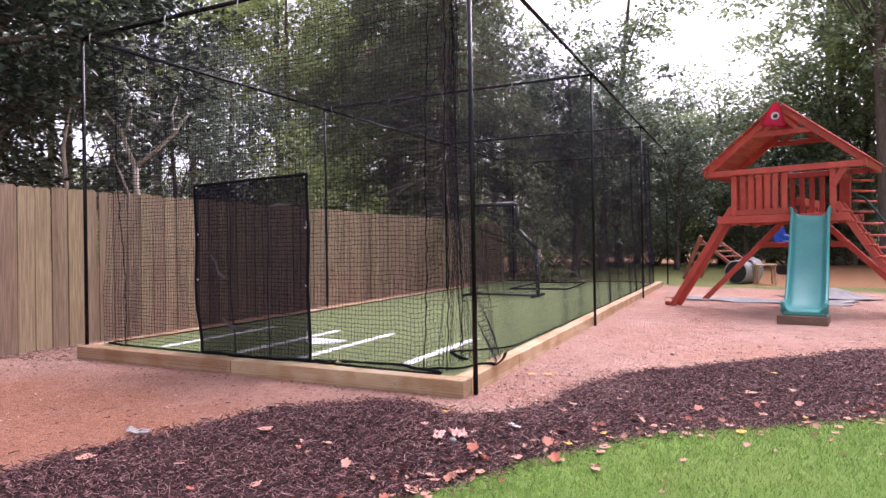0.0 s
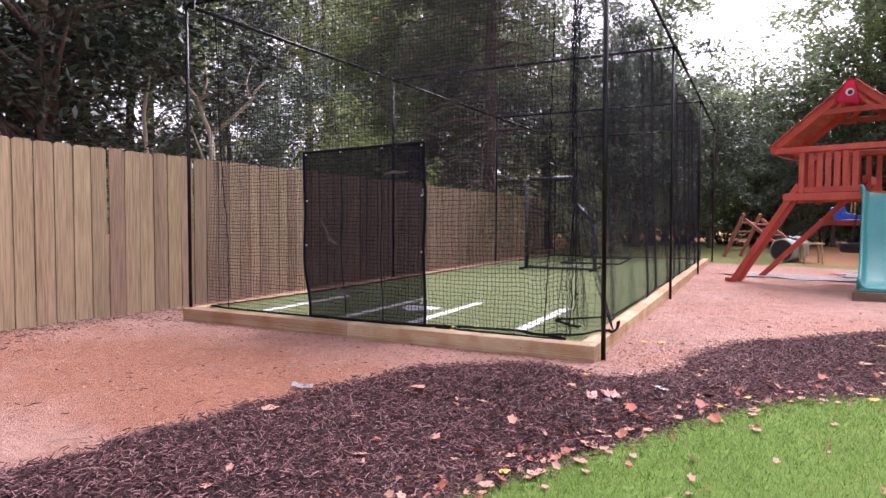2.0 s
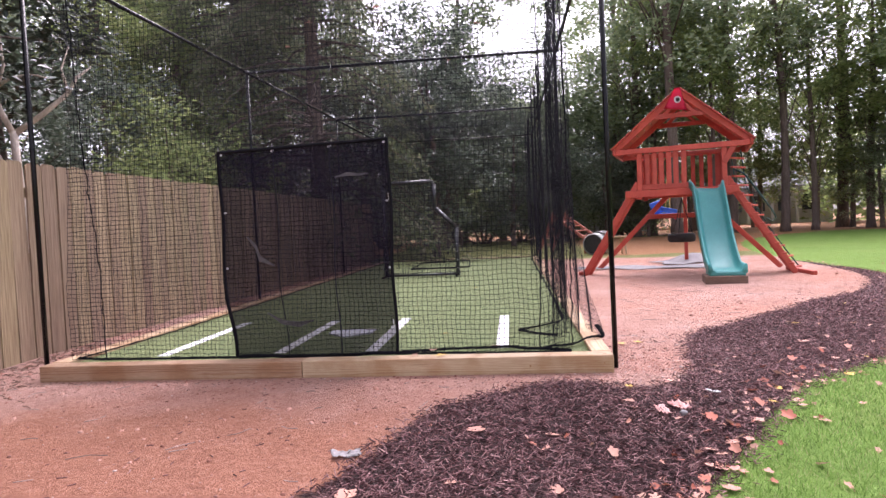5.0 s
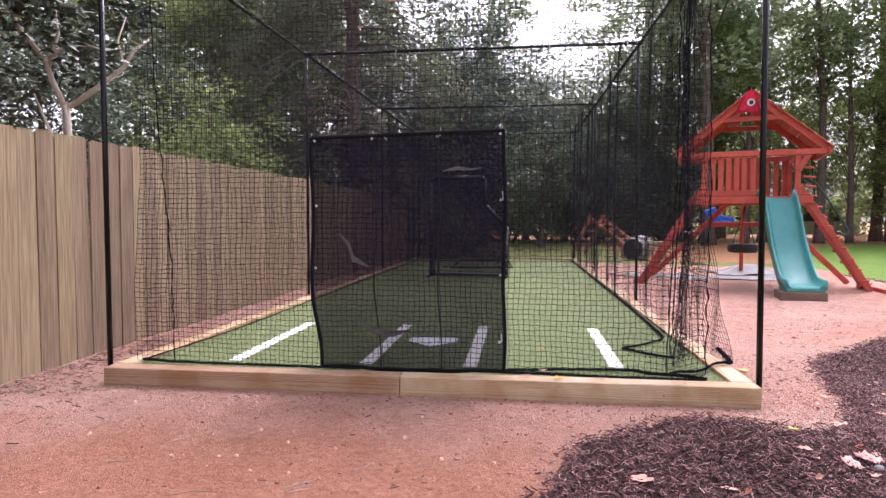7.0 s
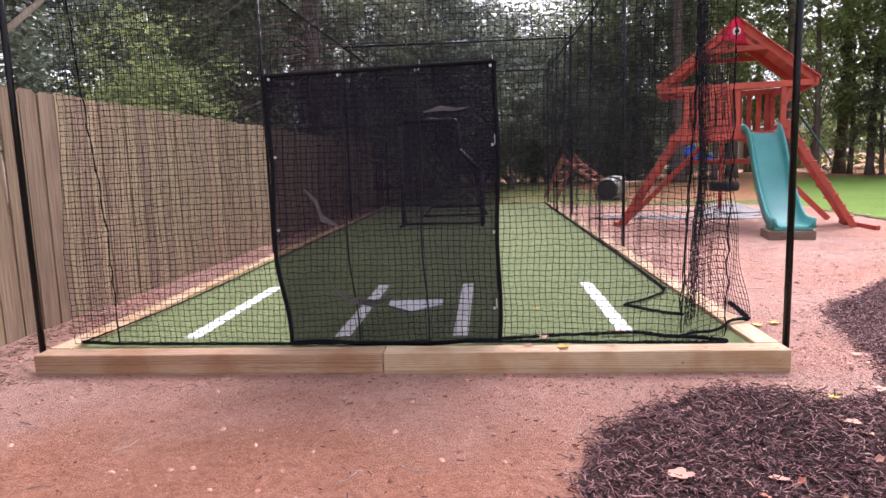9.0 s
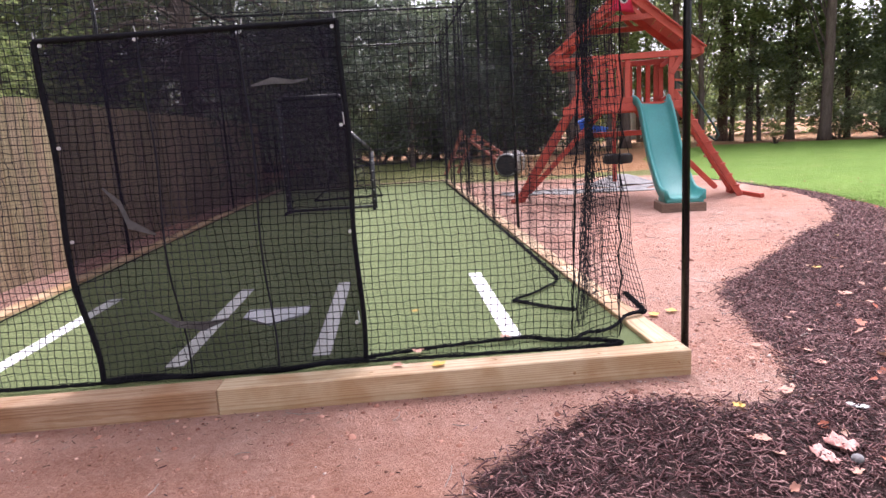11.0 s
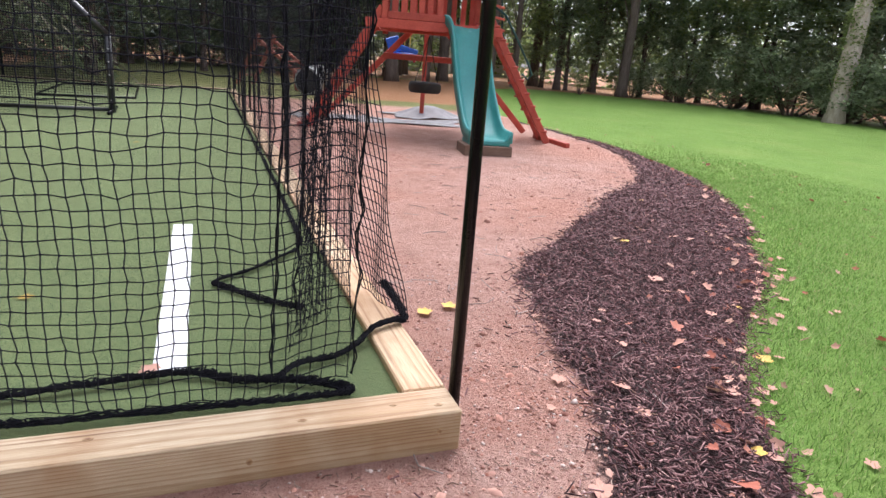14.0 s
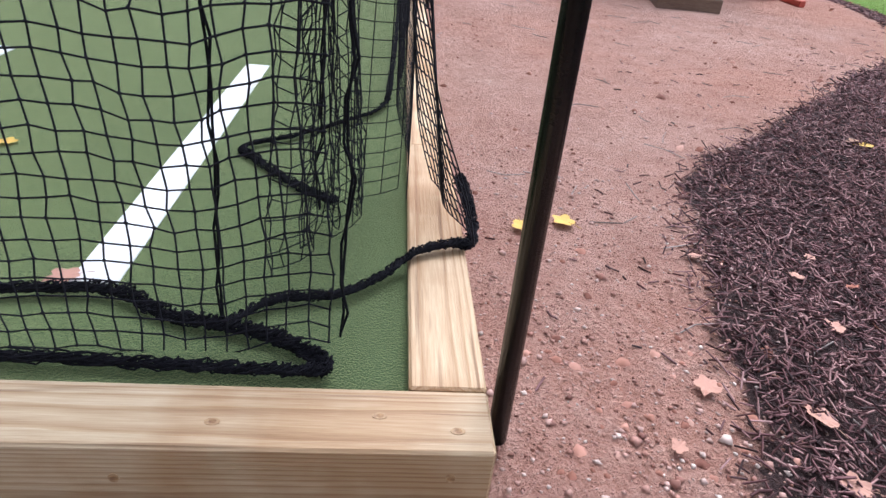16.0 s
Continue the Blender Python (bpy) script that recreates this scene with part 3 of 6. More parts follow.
border_timber((-2.33, 0.07, 0.07), (0.0, 0.07, 0.07), M_TIMBER, "square pale treated pine timber with knots at the cage front", [(-0.457, 0.054, 0.1405, 0), (-0.06, 0.045, 0.1405, 0), (-0.19, 0.075, 0.1405, 0), (-0.98, 0.09, 0.1405, 0), (-0.60, -0.0005, 0.07, 1), (-0.07, -0.0005, 0.08, 1), (-1.6, 0.06, 0.1405, 0)])
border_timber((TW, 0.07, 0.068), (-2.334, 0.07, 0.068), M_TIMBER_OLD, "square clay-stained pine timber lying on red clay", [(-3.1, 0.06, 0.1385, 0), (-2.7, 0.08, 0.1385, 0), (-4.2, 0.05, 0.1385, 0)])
for k, (y0, y1) in enumerate(((0.143, 1.30), (1.303, 4.9), (4.903, 8.5), (8.503, TL))):
    border_timber((-0.07, y0, 0.071 - 0.003 * (k % 2)), (-0.07, y1, 0.071 - 0.003 * (k % 2)), M_TIMBER_Y, "long treated pine timber along the turf edge")
for y0, y1 in ((0.143, 4.4), (4.403, 8.8), (8.803, TL)):
    border_timber((TW + 0.07, y0, 0.07), (TW + 0.07, y1, 0.07), M_TIMBER_Y, "long treated pine timber along the turf edge beside the fence")
border_timber((TW, TL + 0.073, 0.07), (0.0, TL + 0.073, 0.07), M_TIMBER, "treated pine timber across the far end of the turf")

for x0 in (-3.77, -2.73, -1.94, -0.86):
    bm = bmesh.new()
    box(bm, (x0, 0.44 if x0 < -1 else 0.46, TZ - 0.004), (x0 + 0.1, 2.2, TZ + 0.004))
    tagged(part("turf_line", bm, M_WHITE), "white batter's box line on green turf", "turf line", "white lines on the turf")
bm = bmesh.new()
pl = [bm.verts.new((x, y, TZ + 0.012)) for x, y in ((-2.51, 1.50), (-2.51, 1.31), (-2.295, 1.10), (-2.08, 1.31), (-2.08, 1.50))]
f = bm.faces.new(pl)
bmesh.ops.extrude_face_region(bm, geom=[f])
for v in pl:
    v.co.z = TZ - 0.002
tagged(part("home_plate", bm, M_PLATE), "white rubber home plate on the turf", "home plate")

# ---- cage frame ----
CL, CR = -4.56, 0.035
ROWS_Y = (0.15, 4.52, 9.35, 14.3)
TOPS = (3.47, 3.55, 3.63, 3.72)


def cage_frame():
    root = thing("batting_cage", pose(0, 0, 0), "black powder-coated steel pipe batting cage round green turf", "batting cage")
    for y, z in zip(ROWS_Y, TOPS):
        for x in (CL, CR):
            part("post", rod(bmesh.new(), (x, y, -0.03), (x - (0.02 if x > 0 else 0), y, z), 0.0195, 14), M_BLACK, root)
            bm = bmesh.new()
            bmesh.ops.create_uvsphere(bm, u_segments=10, v_segments=8, radius=0.034, matrix=Matrix.Translation((x, y, z)))
            part("corner_joint", bm, M_BLACK, root)
        part("crossbar", rod(bmesh.new(), (CL, y, z), (CR, y, z), 0.021, 12), M_BLACK, root)
    for x in (CL, CR):
        for k in range(3):
            part("side_bar", rod(bmesh.new(), (x, ROWS_Y[k], TOPS[k]), (x, ROWS_Y[k + 1], TOPS[k + 1]), 0.021, 12), M_BLACK, root)
    for k, (y, z) in enumerate(zip(ROWS_Y, TOPS)):
        for j, x in enumerate((CL + 0.16, CL + 1.3, -2.3, -1.15, CR - 0.16)):
            tip = Vector((0.05 * math.sin(3 * j + k), -0.03, -0.09 - 0.03 * ((j + k) % 2)))
            part("net_tie", limb(bmesh.new(), [Vector((x, y - 0.022, z + 0.02)), Vector((x, y - 0.03, z - 0.02)), Vector((x, y, z)) + tip], [0.0045, 0.0045, 0.003], 6), M_TIE, root, "white plastic tie")
    for ob in root.children:
        smooth(ob)


cage_frame()


# ---- nets ----
CELL, TWINE = 0.0375, 0.0020


def wavy(a, k, ph):
    return np.sin(a * k + ph)


def cage_net():
    root = thing("cage_net", pose(0, 0, 0), "black knotted nylon netting hung inside the cage frame", "net")
    # front sheet
    x = np.arange(-4.38, -0.28, CELL)
    z = np.linspace(0.13, 3.42, 89)
    Z, X = np.meshgrid(z, x, indexing="ij")
    low = step(2.2, 0.1, Z)
    edge = step(-0.9, -0.3, X)
    Y = 0.30 + 0.02 * wavy(X, 3.1, 0.4) * (0.4 + low) + 0.012 * wavy(X, 9.0, Z * 1.5) - 0.03 * low
    jit = np.random.default_rng(5)
    Xj = X + 0.006 * wavy(Z, 11, X * 5) + jit.normal(0, 0.0024, X.shape) - 0.05 * step(-3.6, -4.4, X) * low * np.sin(Z * 2)
    Zj = Z + 0.010 * wavy(X, 2.6, Z * 3) * low + jit.normal(0, 0.0028, X.shape) + 0.03 * edge * wavy(X, 14, 0) * low
    front = np.stack((Xj, Y, Zj), -1)
    net_sheet("front_net", front, TWINE, root)
    o = np.array(((1, 0, 0), (0, 1, 0), (-1, 0, 0), (0, -1, 0), (0, 0, 1), (0, 0, -1)))
    kv = front.reshape(-1, 1, 3) + o * jit.uniform(0.0034, 0.0056, (X.size, 6, 1))
    kf = np.array(((0, 1, 4), (1, 2, 4), (2, 3, 4), (3, 0, 4), (1, 0, 5), (2, 1, 5), (3, 2, 5), (0, 3, 5)))
    data_mesh("knotting", kv.reshape(-1, 3), (kf[None] + 6 * np.arange(X.size)[:, None, None]).reshape(-1, 3), M_NET, root, "small tight knots of the netting")["kind"] = "stuff"
    # side sheets
    for nm, xs, sgn in (("side_net", -0.20, 1), ("side_net", -4.40, -1)):
        y = np.arange(0.36 if sgn < 0 else 0.9, 13.0, CELL)
        z = np.arange(0.13, 3.5, CELL)
        for along in (0, 1):
            yy = y if along else y[::6]
            zz = z[::6] if along else z
            if along:
                Yg, Zg = np.meshgrid(yy, np.append(zz, z[-1]), indexing="ij")
            else:
                Zg, Yg = np.meshgrid(zz, np.append(yy, y[-1]), indexing="ij")
            Xg = xs + sgn * 0.05 * step(2.0, 0.1, Zg) + 0.02 * wavy(Yg, 2.3, 0.3) + 0.012 * wavy(Yg, 6.1, Zg)
            top = 3.44 + 0.018 * Yg - 0.06 * np.abs(np.sin(Yg * 0.68))
            Zs = 0.13 + (Zg - 0.13) / (z[-1] - 0.13) * (top - 0.13) + 0.01 * wavy(Yg, 3.0, Zg * 2)
            data_mesh(nm, *strands(np.stack((Xg, Yg, Zs), -1), 0.0015 if sgn > 0 else 0.0014), M_NET, root)
    # roof sheet
    x, y = np.arange(-4.4, -0.19, CELL), np.arange(0.3, 13.0, CELL)
    for along in (0, 1):
        xx, yy = (x[::4], y) if along else (x, y[::6])
        if along:
            Yg, Xg = np.meshgrid(yy, np.append(xx, x[-1]), indexing="ij")
        else:
            Xg, Yg = np.meshgrid(xx, np.append(yy, y[-1]), indexing="ij")
        sag = 0.07 * np.sin(np.pi * (Xg + 4.4) / 4.2) * (0.55 + 0.45 * np.sin(Yg * 0.68 * 2) ** 2)
        data_mesh("roof_net", *strands(np.stack((Xg, Yg, 3.43 + 0.018 * Yg - sag), -1), 0.0014), M_NET, root)
    # far sheet
    x, z = np.arange(-4.4, -0.19, CELL), np.arange(0.13, 3.6, CELL)
    Z, X = np.meshgrid(z, x, indexing="ij")
    net_sheet("back_net", np.stack((X, 13.0 + 0.03 * wavy(X, 2, 0), Z), -1)[:, ::1], 0.0027, root)
    # folds gathered into one bundle by the open corner, fanning out at the foot
    jit = np.random.default_rng(11)
    n, rows = 19, 79
    Z, S = np.meshgrid(np.linspace(0.14, 3.4, rows), np.linspace(-1, 1, n), indexing="ij")
    fan = step(1.15, 0.15, Z)
    cx = -0.33 - 0.03 * step(1.2, 0.7, Z) + 0.02 * np.sin(Z * 2.3)
    X = cx + S * (0.028 + 0.04 * fan) + 0.02 * np.sin(S * 9 + Z * 1.1) * (0.5 + fan) + jit.normal(0, 0.004, S.shape)
    Y = 0.60 + 0.08 * fan + S * (0.035 + 0.17 * fan) + 0.03 * np.cos(S * 11 + Z) + jit.normal(0, 0.004, S.shape)
    net_sheet("gathered_net", np.stack((X, Y, Z + 0.02 * np.sin(S * 13 + Z * 3) + jit.normal(0, 0.005, S.shape)), -1), 0.0017, root, "bunched folds of black netting")
    # slack net that joins the bundle to the side sheet
    y = np.linspace(0.62, 0.95, 9)
    Z, Yg = np.meshgrid(np.linspace(0.16, 3.45, 79), y, indexing="ij")
    q = (Yg - 0.62) / 0.33
    X = -0.33 + 0.13 * q + 0.03 * np.sin(q * 7 + Z) * (0.4 + step(1.4, 0.2, Z))
    net_sheet("side_net", np.stack((X, Yg, Z + 0.02 * np.sin(q * 5)), -1), 0.0015, root)
    # skirt of net pulled out over the side timber
    s, z = np.linspace(0, 1, 16), np.linspace(0.0, 1.0, 40)
    Zs, S = np.meshgrid(z, s, indexing="ij")
    flare = (1 - Zs) ** 2.2
    X = -0.25 + 0.27 * flare * (1 - 0.35 * S) + 0.01 * wavy(Zs, 20, S * 9)
    Y = 0.36 + 0.62 * S + 0.25 * flare * (1 - S)
    net_sheet("net_skirt", np.stack((X, Y, 0.16 + 1.75 * Zs), -1), TWINE, root)


cage_net()


def hem_rope(pts, r, label, loops=18):
    """A soft braided hem lying in bends: a few strands wound together."""
    k = 34
    c = curve_points([p[:2] for p in pts], k)
    zz = curve_points([(p[2], 0) for p in pts], k)[:, 0]
    base = np.column_stack((c, zz))
    s = np.arange(len(base))
    jit = np.random.default_rng(len(base))
    lines = []
    for k in range(loops):
        a = s * (0.34 + 0.08 * (k % 3)) + k * 2 * np.pi / loops
        q = r * (0.35 + 0.5 * (k % 4) / 3)
        off = np.column_stack((np.cos(a) * q, np.sin(a) * q, 0.4 * q + np.sin(a + 1.5) * q * 0.6))
        lines.append(base + off + jit.normal(0, r * 0.12, base.shape))
    ob = data_mesh("hem_rope", *strands(np.array(lines), r * 0.125, 4), M_ROPE)
    smooth(ob)
    return tagged(ob, label, "rope", "net hem ropes")


hem_rope([(-4.38, 0.28, 0.14), (-4.1, 0.26, 0.13), (-3.5, 0.24, 0.13), (-3.0, 0.23, 0.13), (-2.3, 0.22, 0.135), (-1.63, 0.24, 0.13), (-1.2, 0.215, 0.13), (-0.7, 0.20, 0.128), (-0.42, 0.19, 0.128), (-0.30, 0.19, 0.13)], 0.016, "thick black braided hem of the front net on turf")
hem_rope([(-1.64, 0.30, 0.13), (-1.3, 0.36, 0.13), (-0.96, 0.40, 0.13), (-0.75, 0.41, 0.13), (-0.62, 0.34, 0.128), (-0.50, 0.31, 0.13), (-0.40, 0.28, 0.13), (-0.32, 0.23, 0.13), (-0.29, 0.19, 0.13)], 0.018, "thick black braided hem bunched on the turf")
hem_rope([(-0.50, 0.31, 0.13), (-0.42, 0.40, 0.13), (-0.29, 0.43, 0.13), (-0.2, 0.50, 0.135), (-0.12, 0.58, 0.155), (-0.03, 0.62, 0.158), (0.015, 0.64, 0.15), (0.02, 0.80, 0.17), (0.0, 0.92, 0.2)], 0.017, "black braided hem pulled over the side timber")
hem_rope([(-0.34, 0.86, 0.13), (-0.45, 0.95, 0.125), (-0.6, 1.12, 0.125), (-0.66, 1.22, 0.125), (-0.52, 1.34, 0.125), (-0.36, 1.52, 0.125), (-0.24, 1.7, 0.125), (-0.21, 2.1, 0.125), (-0.19, 4.0, 0.125), (-0.19, 8.0, 0.125), (-0.19, 12.95, 0.125)], 0.016, "black braided hem lying in a loop on the turf")
hem_rope([(-4.36, 0.3, 0.14), (-4.30, 2.0, 0.125), (-4.31, 6.0, 0.125), (-4.31, 12.95, 0.125)], 0.014, "black braided hem along the fence side of the turf")
hem_rope([(-4.3, 12.98, 0.13), (-2.3, 13.0, 0.13), (-0.2, 12.98, 0.13)], 0.02, "black braided hem across the far net")


def lacing(a, b, sway, seed):
    """A vertical lacing cord that seams two sheets of net."""
    rng = np.random.default_rng(seed)
    s = np.linspace(0, 1, 50)[:, None]
    p = np.array(a) * (1 - s) + np.array(b) * s + np.concatenate((sway * np.sin(s * 5), 0.02 * np.sin(s * 9), 0 * s), 1) + rng.normal(0, 0.004, (50, 3))
    q = p + np.column_stack((0.008 * np.sin(np.arange(50) * 1.7), 0.008 * np.cos(np.arange(50) * 1.7), np.zeros(50)))
    ob = data_mesh("lacing_cord", *strands(np.array([p, q]), 0.0028, 5), M_ROPE)
    return tagged(ob, "black lacing cord seaming the hanging net", "cord", "net lacing cords")


lacing((-4.14, 0.30, 0.13), (-4.32, 0.33, 3.4), 0.02, 1)
lacing((-0.51, 0.33, 0.13), (-0.43, 0.33, 3.4), 0.012, 2)
lacing((-0.38, 0.80, 0.14), (-0.33, 0.60, 3.4), 0.02, 3)
lacing((-0.27, 0.27, 0.14), (-0.265, 0.30, 3.4), 0.012, 4)


# ---- windscreen panel ----
def windscreen():
    root = thing("windscreen_panel", pose(-3.02, 0.265, 0.125), "black mesh windscreen panel tied to the front net", "windscreen")
    W, H = 1.385, 1.665
    xs, zs = np.linspace(0, W, 40), np.linspace(0, H, 40)
    Z, X = np.meshgrid(zs, xs, indexing="ij")
    Y = 0.012 * np.sin(X * 5) * step(0.9, 0, Z) + 0.01 * np.sin(X * 11 + Z * 2) * step(0.5, 0, Z) - 0.01
    Xw = X + 0.06 * step(0.55, 0, Z) * (1 - X / W) + 0.008 * np.sin(Z * 7)
    Zw = Z + 0.012 * np.sin(X * 6 + 0.6) * step(0.3, 0, Z) + 0.035 * (X / W) * step(0.4, H, Z)
    g = np.stack((Xw, Y, Zw), -1)
    i = np.arange(1600).reshape(40, 40)
    f = np.stack((i[:-1, :-1], i[:-1, 1:], i[1:, 1:], i[1:, :-1]), -1).reshape(-1, 4)
    smooth(data_mesh("weave", g.reshape(-1, 3), f, M_SCREEN, root))
    for nm, line in (("hem", g[0]), ("hem", g[-1]), ("hem", g[:, 0]), ("hem", g[:, -1])):
        data_mesh(nm, *strands(line[None], 0.014, 6), M_ROPE, root)
    for col in (13, 26):
        data_mesh("seam", *strands((g[:, col] + (0, -0.004, 0))[None], 0.006, 4), M_NET, root)
    # three thin pale strips laid just in front of the weave
    for k, pts in enumerate((((0.20, 0.98), (0.27, 0.90), (0.30, 0.80), (0.42, 0.74)), ((0.34, 0.36), (0.46, 0.28), (0.60, 0.26), (0.72, 0.29)), ((0.95, 1.42), (1.05, 1.44), (1.15, 1.43), (1.22, 1.44)))):
        p = np.array([(x, -0.016, z) for x, z in pts])
        wd = np.array((0.004, 0.016, 0.022 if k < 2 else 0.008, 0.004))[:, None] * (0.3, 0, 1)
        f4 = np.array([(i, i + 1, i + 5, i + 4) for i in range(3)])
        data_mesh("scuff", np.concatenate((p - wd, p + wd)), f4, M_STREAK, root, "pale streak on the weave")
    for x, z in ((0.0, 1), (0.46, 1), (0.93, 1), (1.37, 1), (1.375, 0.73), (1.375, 0.42), (1.37, 0.14), (0.0, 0.45), (0.01, 0.72)):
        p = Vector((x, -0.012, H * z + 0.03 * z * x / W))
        bm = bmesh.new()
        bmesh.ops.create_cone(bm, cap_ends=True, segments=8, radius1=0.009, radius2=0.009, depth=0.008, matrix=Matrix.Translation(p + Vector((0.02 if x < 0.1 else -0.015, 0, -0.02))) @ Euler((radians(90), 0, 0)).to_matrix().to_4x4())
        part("grommet", bm, M_TIE, root, "pale metal grommet")
        part("zip_tie", rod(bmesh.new(), p + Vector((0, 0, -0.02)), p + Vector((0.012 * math.sin(9 * x), -0.006, 0.04)), 0.0028, 6), M_TIE, root, "white plastic zip tie")


windscreen()


# ---- pitching screen ----
def pitching_screen():
    root = thing("pitching_screen", pose(0, 7.8, TZ), "black padded L-shaped pitching screen standing on turf", "pitching screen")
    L, R, T = -3.24, -1.79, 1.89
    P = [(L, 0), (L, T - 0.06), (L + 0.06, T), (-2.27, T + 0.01), (-2.21, T - 0.05), (-2.20, 1.37), (R, 0.96), (R, 0)]
    names = ["upright", "corner", "top_bar", "corner", "upright", "slant_bar", "upright"]
    for nm, a, b in zip(names, P, P[1:]):
        smooth(part(nm, rod(bmesh.new(), (a[0], 0, a[1]), (b[0], 0, b[1]), 0.042 if nm != "corner" else 0.04, 14), M_VINYL, root))
    smooth(part("bottom_bar", rod(bmesh.new(), (L, 0, 0.035), (R, 0, 0.035), 0.025, 10), M_VINYL, root))
    for x in (L, R):
        smooth(part("foot", rod(bmesh.new(), (x, -0.42, 0.03), (x, 0.42, 0.03), 0.024, 10), M_BLACK, root))
    lines = []
    for x in np.arange(L + 0.05, R, 0.03):
        top = T if x < -2.22 else 1.37 - (x + 2.20)
        lines.append(np.column_stack((np.full(8, x), 0.012 * np.sin(np.linspace(0, 4, 8)), np.linspace(0.06, top, 8))))
    for z in np.arange(0.08, T, 0.03):
        right = -2.21 if z > 1.37 else (R if z < 0.96 else -2.20 + (1.37 - z))
        lines.append(np.column_stack((np.linspace(L, right, 8), 0.012 * np.sin(np.linspace(0, 4, 8)), np.full(8, z))))
    data_mesh("screen_net", *strands(np.array(lines), 0.0032), M_NET, root)
    for x in (L, R):
        for z in np.arange(0.15, 0.95 if x == R else T, 0.16):
            part("lace_clip", box(bmesh.new(), (x - 0.012, -0.047, z), (x + 0.012, -0.04, z + 0.018)), M_TIE, root, "pale lacing clip")


pitching_screen()
gf = thing("ground_frame", pose(0, 0, 0), "thin black steel frame lying on the turf", "metal frame")
for a, b in (((-3.05, 9.7, TZ + 0.018), (-1.70, 9.9, TZ + 0.018)), ((-1.70, 9.9, TZ + 0.018), (-1.86, 12.4, TZ + 0.018)), ((-1.86, 12.4, TZ + 0.018), (-3.1, 12.3, TZ + 0.018)), ((-3.1, 12.3, TZ + 0.018), (-3.05, 9.7, TZ + 0.018))):
    part("bar", rod(bmesh.new(), a, b, 0.018, 8), M_BLACK, gf)


# ---- wooden play tower with slide ----
TOWER = pose(2.52, 7.58, 0, 0, 0, -16.26)


def play_tower():
    root = thing("play_tower", TOWER, "red-stained wooden play tower with gabled roof on red clay", "play tower")

    def timber(name, a, b, w, h, label="", up=(0, 0, 1)):
        return part(name, beam(bmesh.new(), a, b, w, h, 0.008, up), M_RED, root, label)

    D = 1.30
    for v in (0.0, D):
        for sx in (-1, 1):
            if v == 0 or sx > 0:
                q = 0.0 if v == 0 else 0.46
                timber("leg", (sx * 1.86, q, 0.0), (sx * 0.78, q, 1.78), 0.05, 0.105)
            timber("corner_post", (sx * 0.745, v, 1.45), (sx * 0.745, v, 2.42), 0.09, 0.09, up=(0, 1, 0))
            timber("rafter", (sx * 1.22, v - 0.02, 2.40), (sx * 0.0, v - 0.02, 3.43), 0.045, 0.13)
            timber("rafter_brace", (sx * 0.30, v, 2.98), (sx * 0.02, v, 3.26), 0.04, 0.07)
        timber("collar_beam", (-0.46, v, 2.995), (0.46, v, 2.995), 0.045, 0.09)
        timber("deck_beam", (-1.02, v - 0.055, 1.555), (0.98, v - 0.055, 1.555), 0.045, 0.13)
        timber("tie_beam", (-1.20, v - 0.055, 2.375), (1.22, v - 0.055, 2.375), 0.05, 0.10)
    for sx in (-1, 1):
        for k in range(9):
            s = (k + 0.5) / 9
            timber("roof_board", (sx * (1.26 - 1.24 * s), -0.16, 2.43 + 1.05 * s), (sx * (1.26 - 1.24 * s), D + 0.16, 2.43 + 1.05 * s), 0.172, 0.018, up=(sx * 0.64, 0, 0.77))
        timber("eave_beam", (sx * 1.20, -0.14, 2.385), (sx * 1.20, D + 0.14, 2.385), 0.05, 0.12)
        timber("side_rail", (sx * 0.75, 0, 2.30), (sx * 0.75, D, 2.30), 0.045, 0.08)
        timber("side_rail", (sx * 0.75, 0, 1.68), (sx * 0.75, D, 1.68), 0.045, 0.08)
        timber("deck_side", (sx * 0.80, 0, 1.555), (sx * 0.80, D, 1.555), 0.045, 0.13)
        if sx < 0:
            for k in range(8):
                y = 0.12 + 0.15 * k
                timber("baluster", (sx * 0.775, y, 1.62), (sx * 0.775, y, 2.34), 0.09, 0.02, up=(1, 0, 0))
    for k in range(9):
        timber("deck_board", (-0.74, 0.03 + 0.155 * k, 1.61), (0.74, 0.03 + 0.155 * k, 1.61), 0.14, 0.025)
    for u in (-0.60, -0.47, -0.345, -0.215, -0.09, 0.05):
        timber("baluster", (u, -0.02, 1.66), (u, -0.02, 2.34), 0.09, 0.02, up=(0, 1, 0))
    timber("front_rail", (-0.70, -0.05, 1.675), (0.13, -0.05, 1.675), 0.03, 0.10)
    for u in (-0.6, -0.44, -0.28, -0.12, 0.04, 0.20, 0.36, 0.52, 0.66):
        timber("baluster", (u, D - 0.02, 1.66), (u, D - 0.02, 2.34), 0.085, 0.02, up=(0, 1, 0))
    timber("knee_brace", (-0.74, 0.0, 2.30), (-0.95, 0.0, 2.36), 0.05, 0.08)
    timber("knee_brace", (0.74, -0.03, 2.05), (0.92, -0.03, 2.35), 0.05, 0.10)
    for k in range(9):
        s = 0.09 + 0.103 * k
        x, z = 1.86 - 1.08 * s, 1.78 * s
        timber("ladder_rung", (x + 0.03, -0.04, z + 0.02), (x + 0.03, 0.52, z + 0.02), 0.09, 0.03)
    timber("leg", (-1.80, 0.13, 0.0), (-0.72, 0.13, 1.78), 0.05, 0.11)
    timber("ground_beam", (1.80, 0.62, 0.04), (2.10, -0.35, 0.03), 0.08, 0.07)
    timber("ground_beam", (-1.92, -0.12, 0.04), (-1.88, 0.4, 0.04), 0.08, 0.07)
